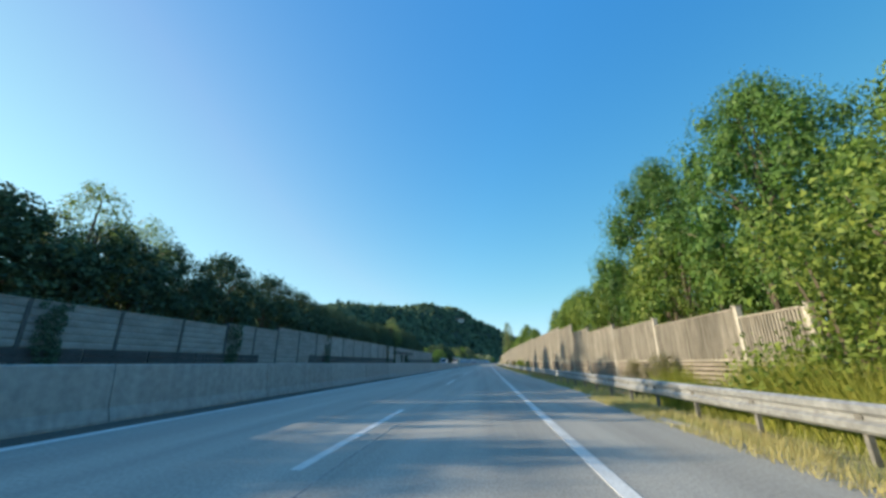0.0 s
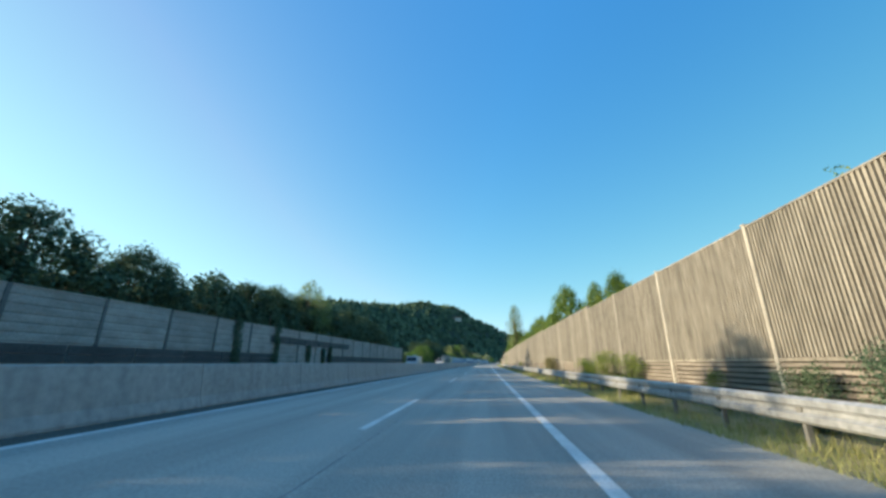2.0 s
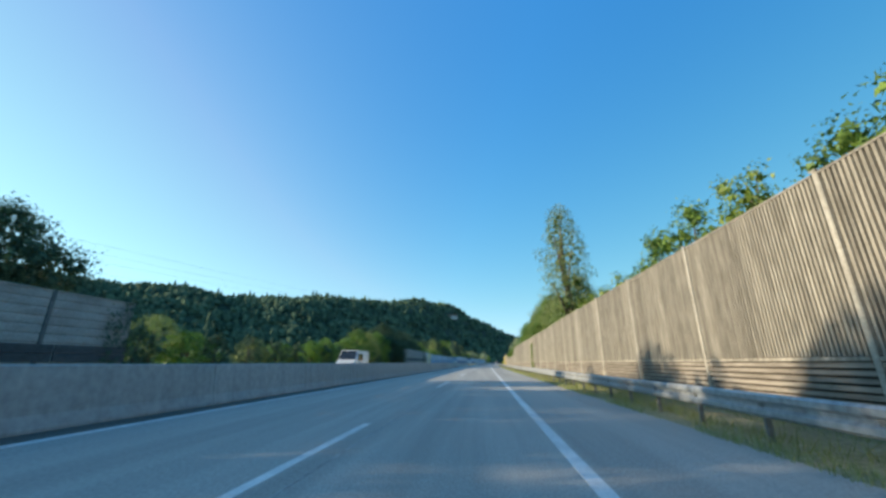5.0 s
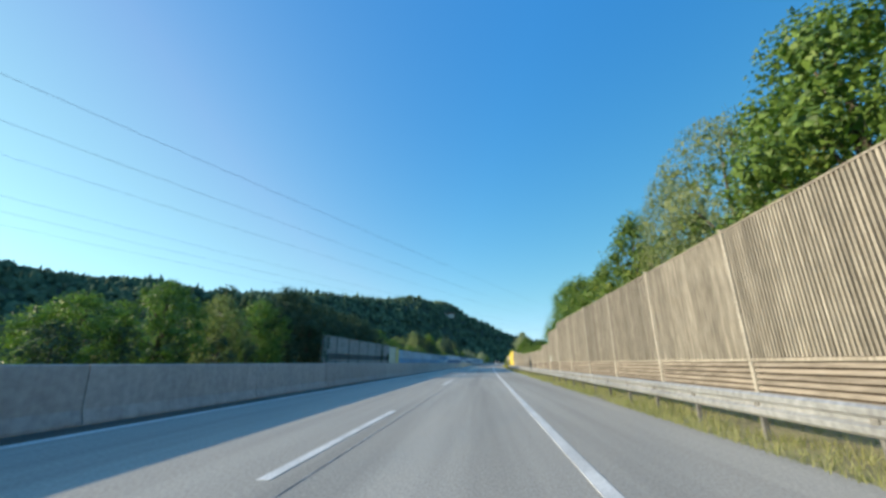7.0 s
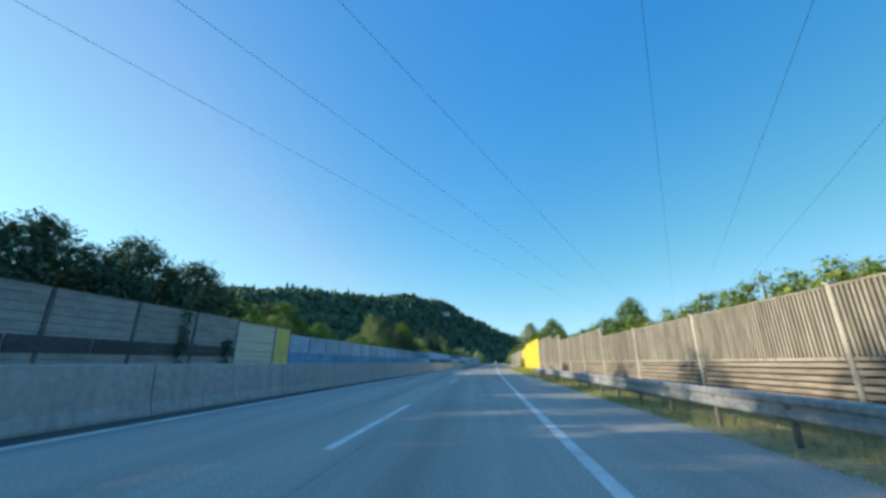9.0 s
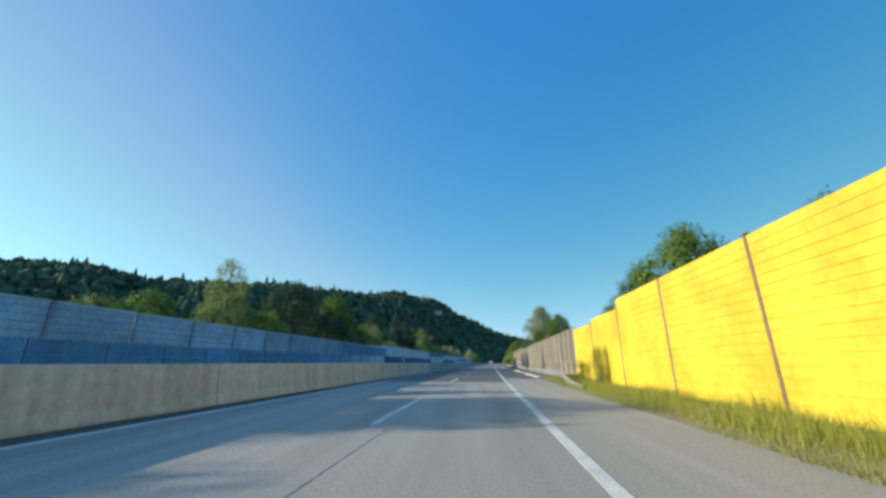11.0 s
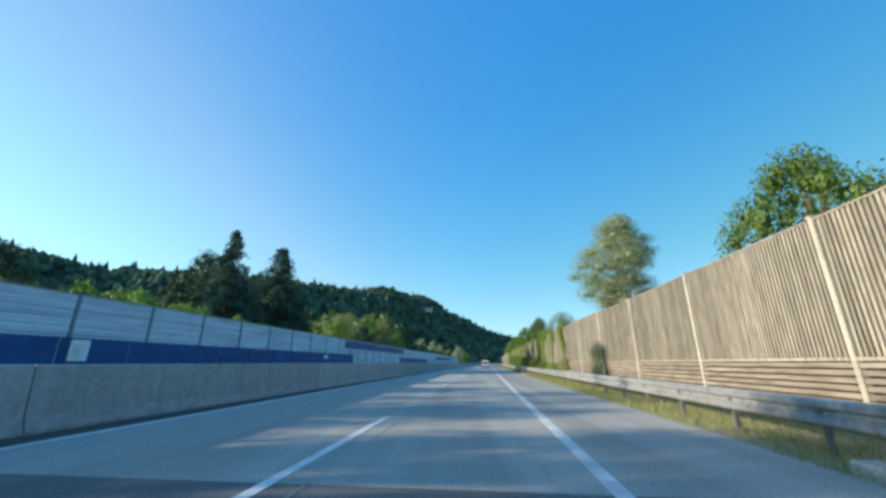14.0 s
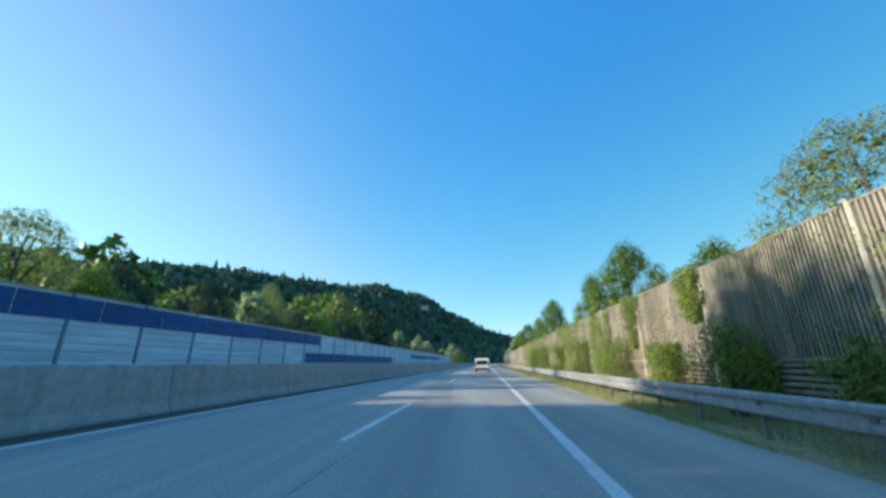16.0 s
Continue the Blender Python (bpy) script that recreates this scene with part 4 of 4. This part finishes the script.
def left_thicket():
    """Lower growth that closes the gaps between the trees behind the far wall, and a hidden taller belt added to shade
    the road.
    """
    rnd = random.Random(6)
    rows = []
    s = -22.0
    while s < 500:
        h = 7.5 if s < 4 else 10.5 if 94 < s < 112 else 9.4 if s < 146 or 224 < s < 268 or 339 < s < 347 else 4.4 if s < 228 else 5.4
        rows.append((rnd.choice(["bush_a", "bush_a", "bush_b"]) if h < 6 else "bush_a", s, rnd.uniform(-27.4, -26.2), h * rnd.uniform(0.9, 1.06), 1.25 if h < 9 else 0.95))
        s += rnd.uniform(4.0, 6.0)
    # Added belt behind the visible trees; its heights set how far shade reaches.
    s = 3.0
    while s < 415:
        if s < 138 or 222 < s < 262 or 283 < s < 294 or s > 396:
            rows.append(("belt", s, rnd.uniform(-35.5, -33.0), rnd.uniform(10.8, 12.0) + (1.2 if s < 30 else 1.9 if 90 < s < 112 else 1.3 if 92 < s < 138 else 1.0 if 44 < s < 62 else 0.6 if 80 < s < 138 else 0.0), 0.85))
        s += rnd.uniform(3.6, 4.8)
    for i in range(13):
        rows.append(("bush_c", 372.0 + 2.4 * i, rnd.uniform(-28.5, -25.6), rnd.uniform(5.6, 7.4), 1.1))
    stand("undergrowth", "dark dense undergrowth and added shade trees behind the far noise wall", rows)


left_thicket()


def middle_woods():
    rnd = random.Random(8)
    rows = []
    for i in range(45):
        o = rnd.choice([rnd.uniform(-150, -30), rnd.uniform(-70, -28)])
        rows.append((rnd.choice(["far_a", "far_b", "far_c"]), rnd.uniform(500, 900), o, rnd.uniform(9, 15) + abs(o) * 0.05, rnd.uniform(0.9, 1.2)))
    for i in range(45):
        o = rnd.uniform(-95, -31)
        rows.append((rnd.choice(["far_a", "far_b", "far_c"]), rnd.uniform(430, 680), o, rnd.uniform(8, 12) + abs(o) * 0.05, rnd.uniform(0.9, 1.2)))
    for i in range(14):
        rows.append((rnd.choice(["far_a", "far_b"]), rnd.uniform(560, 800), rnd.uniform(9, 22), rnd.uniform(9, 13), 1.0))
    for i in range(46):
        o = rnd.uniform(-110, -42)
        s = 420 + abs(o) * rnd.uniform(0.6, 3.2)
        away = math.hypot(s - 410, o)
        rows.append((rnd.choice(["mid_a", "mid_b", "mid_c", "mid_c"]), s, o, min(24.0, max(9.0, away * 0.2 * rnd.uniform(0.7, 1.02))), rnd.uniform(0.85, 1.15)))
    stand("valley_woods", "mixed green trees at the foot of the hills", rows)


middle_woods()


def hedge_tops():
    """Growth between the trees that shows over the right wall."""
    rnd = random.Random(3)
    s = 13.0
    while s < 300:
        if not 63 < s < 75 and not 90 < s < 97:
            h = 8.0 if s < 27 else 9.2 if s < 55 else 6.4 if s < 63 else 7.3 if s < 97 else 7.5 if s < 108 else 9.6 if s < 152 else 8.6 if s < 166 else 9.0 if s < 214 else 5.0 if s < 238 else 4.4 if s < 264 else 5.1
            plant("hedge_a" if rnd.random() < (0.2 if 226 < s < 264 else 0.5) else "hedge_b", s, rnd.uniform(10.2, 10.9), h * rnd.uniform(0.88, 1.1), 0.92 if h > 6 else 1.35)
        s += rnd.uniform(1.5, 1.9) if 230 < s < 262 else rnd.uniform(2.2, 3.0) if s > 214 or s < 34 or 74 < s < 100 else rnd.uniform(3.0, 4.2)
    for s in (360, 364, 368, 373, 378, 403, 409, 413, 417, 421, 426, 431, 436, 442, 448, 455, 462, 470):
        plant("hedge_b", s, rnd.uniform(9.0, 9.6), rnd.uniform(4.4, 5.4), 0.95)


hedge_tops()
for s, o, h in ((5.0, 8.3, 6.2), (2.4, 8.0, 5.6), (-0.6, 8.2, 6.0)):
    plant("hedge_a", s, o, h, 1.0)
# Bushes on the verge in front of the wall
for s, o, h, w in ((6.2, 6.75, 3.9, 0.9), (4.4, 6.9, 4.4, 0.95), (2.6, 7.2, 4.4, 0.9), (-1.5, 7.2, 3.4, 1.0), (55.8, 6.0, 1.5, 0.9), (57.7, 6.05, 1.2, 0.9), (60.8, 6.1, 1.0, 0.6), (66.5, 6.0, 1.5, 1.0), (70.0, 6.0, 1.7, 1.0), (74.0, 6.05, 1.4, 1.0), (118.0, 6.0, 1.3, 0.9),
                   (304.9, 6.1, 2.0, 0.6), (309.0, 6.1, 1.3, 0.8), (381.9, 6.1, 2.3, 0.6), (402.4, 6.1, 1.5, 0.9), (406.0, 6.05, 1.8, 0.9), (411.0, 6.1, 1.7, 1.0), (416.0, 6.1, 2.0, 0.9), (421.0, 6.1, 2.2, 0.9), (424.5, 6.1, 1.8, 1.0), (429.0, 6.05, 2.2, 0.9), (436.0, 6.1, 2.6, 0.8), (444.0, 6.1, 2.6, 0.9), (452.0, 6.1, 2.8, 0.9), (460.0, 6.1, 2.8, 0.9)):
    plant("shrub_dark" if s % 2 > 1 else "shrub_green", s, o, h, w)


for s, h in ((12.6, 1.5), (15.2, 1.3), (85.6, 1.7), (87.6, 1.5)):
    plant("shrub_dry", s, 6.0, h, 0.85)


def creeper(s0, s1, z0, z1, count, seed, o=RIGHT_O - 0.1, side=-1.0, size=1.0, mat=None, shape=""):
    """Climbing leaves that hang on the wall's face, with a ragged edge; shape: hung narrows downwards, slant does so on one side."""
    rnd = random.Random(seed)
    vs, fs = [], []
    for _ in range(count):
        u, v = rnd.random(), rnd.random()
        s, z = s0 + (s1 - s0) * u, z0 + (z1 - z0) * v
        if (shape == "hung" and abs(u - 0.5) > 0.12 + 0.38 * v) or (shape == "slant" and v < 0.85 * u):
            continue
        inner = min(0.5, 2.0 * min(u, 1 - u, v + 0.15, 1.15 - v))
        cloud = noise.noise(Vector((s * 1.1, z * 0.9, seed))) + 0.6 * noise.noise(Vector((s * 3.7, z * 3.1, seed + 9)))
        if cloud < 0.42 - 1.5 * inner:
            continue
        p = on_road(s, o + side * (0.1 + 0.35 * inner) * rnd.random(), z)
        n = Vector((side, rnd.gauss(0, 0.7), rnd.gauss(0.3, 0.7))).normalized()
        a = n.orthogonal().normalized()
        a.rotate(Matrix.Rotation(rnd.uniform(0, 6.28), 3, n))
        b, w = n.cross(a), rnd.uniform(0.024, 0.05) * size
        k = len(vs)
        vs += [p - a * w, p - b * w * 1.2 + n * w * 0.2, p + a * w]
        fs.append((k, k + 1, k + 2))
    ob = new("creeper", mesh_of("creeper", vs, fs, mat or LEAF_IVY))
    tagged(ob, "green creeper climbing over the noise wall", "creeper", kind="stuff")


# from, to, low, high, leaves
for k, (s0, s1, z0, z1, count) in enumerate((
        (391.8, 394.6, 2.0, 4.4, 15000), (391.7, 392.9, 1.3, 3.0, 1500), (395.6, 404.4, 0.1, 1.2, 12000), (396.4, 398.8, 2.6, 4.35, 4200), (397.4, 398.6, 1.6, 2.6, 800),
        (402.4, 404.6, 0.3, 3.9, 4000), (405.2, 408.9, 0.1, 4.6, 14000), (400.5, 407.5, 3.6, 4.7, 11000), (409.4, 410.8, 0.1, 1.2, 2500), (411.6, 414.8, 2.8, 4.4, 7000), (416.5, 419.4, 0.2, 1.8, 6000),
        (419.6, 422.4, 0.2, 1.7, 5000), (421.8, 424.0, 2.4, 4.2, 6000), (424.0, 427.0, 0.2, 1.9, 6000), (427.0, 429.0, 1.8, 4.1, 5000), (431.0, 435.0, 0.2, 4.4, 10000), (437.0, 446.0, 0.2, 4.2, 12000), (448.0, 480.0, 0.2, 4.2, 20000))):
    creeper(s0, s1, z0, z1, count, 40 + k, shape="slant" if k == 0 else "hung" if z0 > 1.5 and s1 - s0 < 4 else "")
for k, (s0, s1, z0, z1) in enumerate(((14.0, 15.6, 0.8, 4.3), (27.8, 30.0, 1.0, 4.5), (47.8, 49.5, 0.1, 4.9), (80.0, 81.4, 0.8, 4.9), (86.4, 87.8, 0.8, 4.9), (94.0, 95.0, 1.2, 3.2), (98.3, 99.2, 1.2, 3.0), (100.4, 101.5, 1.2, 3.4), (146.0, 149.0, 0.0, 5.2), (226.5, 230.0, 0.0, 5.2), (255.4, 256.6, 0.2, 4.8), (260.2, 261.4, 0.1, 3.0))):
    creeper(s0, s1, z0, z1, 1600, 20 + k, LEFT_O + 0.14, 1.0, 2.0, LEAF_DEEP)
# thin growth spread over the last stretch of the wall
for k in range(8):
    creeper(396.0 + 9 * k, 404.6 + 9 * k, 0.2, 4.3, 2600, 80 + k, mat=LEAF_DRY if k % 2 else LEAF_LIGHT)
creeper(390.8, 394.6, 0.1, 1.5, 4200, 7, mat=LEAF_DRY)
creeper(391.2, 393.4, 0.2, 1.2, 1500, 8, mat=LEAF_LIGHT)
creeper(179.5, 180.9, 0.6, 3.7, 2600, 6)


def blades(name, label, mat, count, seed, s0, s1, o0, o1, low, high, skip=(), lean_by=0.35, bias=1.5):
    """Thin blades of grass in uneven patches over a stretch of the verge."""
    rnd = random.Random(seed)
    vs, fs = [], []
    for _ in range(count):
        s = rnd.uniform(s0, s1)
        if any(q0 < s < q1 for q0, q1 in skip):
            continue
        o = o0 + (o1 - o0) * rnd.random() ** bias
        patch = noise.noise(Vector((s * 0.35, o * 0.8, seed)))
        if patch < -0.25:
            continue
        p = on_road(s, o, -0.02)
        h = rnd.uniform(low, high) * (1.0 + 0.8 * patch)
        q = rnd.uniform(0, 6.28)
        d = Vector((math.cos(q), math.sin(q), 0)) * (0.005 + 0.007 * h)
        k = len(vs)
        vs += [p - d, p + d, p + Vector((rnd.gauss(0, lean_by), rnd.gauss(0, lean_by), 1)) * h]
        fs.append((k, k + 1, k + 2))
    tagged(new(name, mesh_of(name, vs, fs, mat)), label, "grass", kind="stuff")


blades("verge_grass", "dry yellow-green grass along the hard shoulder", GRASS, 110000, 4, -14, 480, 3.9, 5.1, 0.07, 0.24, ((316, BRIDGE1),))
blades("verge_grass", "green grass between the guardrail and the noise wall", GRASS, 76000, 14, -14, 480, 4.7, 6.5, 0.08, 0.3, ((316, BRIDGE1),), bias=1.0)
blades("tall_weeds", "tall yellow-green weeds on the bank behind the guardrail", WEEDS, 34000, 15, -12, 11.5, 5.0, 7.2, 0.35, 0.8, bias=0.8)
blades("tall_weeds", "tall yellow-green weeds against the end of the timber wall", WEEDS, 14000, 18, 2, 12.5, 5.6, 6.5, 0.6, 1.1, bias=0.8)
blades("dry_grass", "golden dry grass at the edge of the shoulder", STRAW, 16000, 16, -6, 13, 3.4, 4.5, 0.06, 0.2, bias=0.8)
blades("tall_weeds", "tall green weeds below the yellow wall panels", WEEDS, 16000, 17, 286, 314, 4.4, 6.4, 0.15, 0.5, bias=0.8)


# ---- small signs on the noise walls ----
def wall_sign(s, o, z, w, h, face, green, label):
    """A plate on two brackets; face: -1 looks to the left, 1 to the right."""
    sign = empty("wall_sign", at_road(s, o, z))
    x0, x1 = sorted((face * 0.03, face * 0.045))
    part("plate", mesh_of("plate", *box(x0, x1, -w / 2, w / 2, -h / 2, h / 2), SIGN_WHITE), sign)
    if green:
        x2, x3 = sorted((face * 0.046, face * 0.05))
        part("symbol", mesh_of("symbol", *box(x2, x3, -w * 0.34, w * 0.34, -h * 0.1, h * 0.38), SIGN_GREEN), sign, "green symbol field")
    for q in (-0.25, 0.25):
        x2, x3 = sorted((0.0, face * 0.03))
        part("bracket", mesh_of("bracket", *box(x2, x3, -w * 0.3, w * 0.3, q * h - 0.02, q * h + 0.02), STEEL), sign)
    tagged(sign, label, "sign", "wall signs")


wall_sign(217.8, RIGHT_O - 0.08, 1.62, 0.42, 0.5, -1, True, "small white and green sign on the timber wall")
wall_sign(378.0, LEFT_O + 0.13, 1.85, 1.0, 1.1, 1, False, "white plate on the blue wall strip")
wall_sign(410.0, LEFT_O + 0.13, 2.0, 1.2, 0.4, 1, False, "small white plate on the blue wall strip")


# ---- overhead cables, crossing the road at a slant ----
def cables():
    way = Vector((math.sin(radians(27)), math.cos(radians(27)), 0))
    side = Vector((way.y, -way.x, 0))
    hub = way * (231 * way.y)
    for x in (-114.1, -111.0, -107.9, -102.1, -98.8, -95.5):
        pts = [hub + side * x + way * d + Vector((0, 0, 9.0 + 5.0 * (d / 160) ** 2)) for d in np.linspace(-200, 200, 40)]
        ob = new("overhead_cable", mesh_of("overhead_cable", *tube(pts, [0.006] * 40, 5), WIRE, True))
        tagged(ob, "dark overhead power cable crossing the road", "cable", "overhead cables")


cables()


# ---- vehicles ----
def camper(m):
    """A long white camper van with a raised roof, framed side windows and a roof hatch."""
    w, length = 1.05, 6.4
    outline = [(-3.2, 0.35), (-3.2, 2.3), (-3.05, 2.45), (1.5, 2.45), (1.75, 2.36), (2.35, 1.35), (3.05, 1.12), (3.2, 0.85), (3.2, 0.35)]
    n = len(outline)
    v = [(x, y, z) for x in (-w, w) for y, z in outline]
    f = [tuple(range(n)), tuple(range(2 * n - 1, n - 1, -1))] + [(i, i + n, (i + 1) % n + n, (i + 1) % n) for i in range(n)]
    me = mesh_of("body", v, f, CAR_WHITE)
    bm = bmesh.new()
    bm.from_mesh(me)
    bmesh.ops.bevel(bm, geom=bm.edges[:], offset=0.06, segments=2, affect="EDGES")
    bm.to_mesh(me)
    bm.free()
    car = empty("camper_van", m)
    part("body", me, car)
    part("roof_hatch", mesh_of("roof_hatch", *box(-0.4, 0.4, -0.9, 0.1, 2.42, 2.6, 0.05), CAR_WHITE), car, "white roof hatch")
    part("windscreen", mesh_of("windscreen", *join([([(-w * 0.86, 1.8, 2.3), (w * 0.86, 1.8, 2.3), (w * 0.9, 2.34, 1.42), (-w * 0.9, 2.34, 1.42), (-w * 0.86, 1.84, 2.33), (w * 0.86, 1.84, 2.33), (w * 0.9, 2.38, 1.45), (-w * 0.9, 2.38, 1.45)],
         [(0, 1, 2, 3), (7, 6, 5, 4), (0, 4, 5, 1), (1, 5, 6, 2), (2, 6, 7, 3), (3, 7, 4, 0)])]), GLASS_DARK), car, "tinted windscreen")
    for x in (-1, 1):
        for y0, y1 in ((-2.9, -1.9), (-1.65, -0.7), (-0.45, 0.5), (0.75, 1.65)):
            pane = part("side_window", mesh_of("side_window", *box(x * w - 0.012, x * w + 0.012, y0 + 0.07, y1 - 0.07, 1.47, 2.08), GLASS_BLUE), car, "pale blue-grey side window")
            for q0, q1, z0, z1 in ((y0, y1, 1.4, 1.47), (y0, y1, 2.08, 2.15), (y0, y0 + 0.07, 1.47, 2.08), (y1 - 0.07, y1, 1.47, 2.08)):
                part("window_frame", mesh_of("window_frame", *box(x * w - 0.02, x * w + 0.02, q0, q1, z0, z1), CAR_WHITE), pane)
        part("headlight", mesh_of("headlight", *box(x * 0.8 - 0.16, x * 0.8 + 0.16, 3.1, 3.22, 0.75, 0.98), SIGN_WHITE), car, "clear headlight")
        for y in (-2.0, 2.2):
            wheel = part("wheel", mesh_of("wheel", *tube([(x * w - 0.12 * x, y, 0.34), (x * w + 0.02 * x, y, 0.34)], [0.34, 0.34], 16), RUBBER), car)
            part("rim", mesh_of("rim", *tube([(x * w + 0.015 * x, y, 0.34), (x * w + 0.03 * x, y, 0.34)], [0.2, 0.19], 12), STEEL), wheel)
    return tagged(car, "long white camper van on the opposite carriageway", "camper van", "vehicles")


def van(m, length=5.2, width=1.9, high=2.3, label=""):
    body_prof = [(-length / 2, 0.35), (-length / 2, high - 0.25), (-length / 2 + 0.15, high), (length / 2 - 1.7, high), (length / 2 - 0.95, high * 0.58), (length / 2 - 0.1, high * 0.48), (length / 2, high * 0.3), (length / 2, 0.35)]
    w = width / 2
    v = [(x, y, z) for x in (-w, w) for y, z in body_prof]
    n = len(body_prof)
    f = [tuple(range(n)), tuple(range(2 * n - 1, n - 1, -1))] + [(i, i + n, (i + 1) % n + n, (i + 1) % n) for i in range(n)]
    car = empty("van", m)
    me = mesh_of("body", v, f, CAR_WHITE)
    bm = bmesh.new()
    bm.from_mesh(me)
    bmesh.ops.bevel(bm, geom=bm.edges[:], offset=0.07, segments=2, affect="EDGES")
    bm.to_mesh(me)
    bm.free()
    part("body", me, car)
    part("rear_window", mesh_of("rear_window", *box(-w * 0.78, w * 0.78, -length / 2 - 0.008, -length / 2 + 0.02, high * 0.55, high * 0.85), GLASS_DARK), car, "tinted rear window")
    y0, y1 = length / 2 - 1.62, length / 2 - 1.0
    glass = [(x * w, y + d, z + d) for d in (0.0, 0.025) for x, y, z in ((-0.86, y0, high * 0.97), (0.86, y0, high * 0.97), (0.9, y1 + 0.03, high * 0.62), (-0.9, y1 + 0.03, high * 0.62))]
    part("windscreen", mesh_of("windscreen", glass, [(3, 2, 1, 0), (4, 5, 6, 7), (0, 1, 5, 4), (1, 2, 6, 5), (2, 3, 7, 6), (3, 0, 4, 7)], GLASS_DARK), car, "tinted windscreen")
    for x in (-1, 1):
        part("side_window", mesh_of("side_window", *box(x * w - 0.012, x * w + 0.012, -0.4, length / 2 - 1.55, high * 0.58, high * 0.85), GLASS_DARK), car, "tinted side window")
        part("tail_lamp", mesh_of("tail_lamp", *box(x * w * 0.92 - 0.07, x * w * 0.92 + 0.07, -length / 2 - 0.02, -length / 2 + 0.05, 0.85, 1.25), LAMP_RED), car, "red tail lamp")
        for y in (-length / 2 + 0.95, length / 2 - 0.9):
            pts = [(x * w - 0.1 * x, y, 0.33), (x * w + 0.02 * x, y, 0.33)]
            wheel = part("wheel", mesh_of("wheel", *tube(pts, [0.33, 0.33], 16), RUBBER), car)
            part("rim", mesh_of("rim", *tube([(x * w + 0.015 * x, y, 0.33), (x * w + 0.03 * x, y, 0.33)], [0.2, 0.19], 12), STEEL), wheel)
    part("bumper", mesh_of("bumper", *box(-w * 0.96, w * 0.96, -length / 2 - 0.06, -length / 2 + 0.08, 0.38, 0.6), GLASS_DARK), car)
    return tagged(car, label, "van", "vehicles")


van(at_road(461.5, -0.55), 4.3, 1.75, 1.75, "white van driving ahead in the lane")
camper(at_road(126.0, -14.6, 0, 180))
van(at_road(168.0, -14.6, 0, 180), 5.4, 2.0, 2.5, "white delivery van on the opposite carriageway")


# ---- a pale farmhouse on the slope ----
def farmhouse(b, q):
    p = hill_point(b, q)
    p.z += 3
    house = empty("farmhouse", Matrix.Translation(p) @ Matrix.Rotation(radians(-b), 4, "Z"))
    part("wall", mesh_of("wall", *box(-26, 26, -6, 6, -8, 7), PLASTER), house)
    part("roof", mesh_of("roof", [(-27, -7, 7), (27, -7, 7), (27, 7, 7), (-27, 7, 7), (-27, 0, 12), (27, 0, 12)], [(0, 1, 5, 4), (2, 3, 4, 5), (0, 4, 3), (1, 2, 5), (3, 2, 1, 0)], ROOF), house)
    for i in range(8):
        part("window", mesh_of("window", *box(-22.6 + 6 * i, -20.4 + 6 * i, -6.1, -5.9, 1.5, 4.5), GLASS_DARK), house)
    tagged(house, "pale long farmhouse on the wooded slope", "house")


farmhouse(-4.6, 0.62)
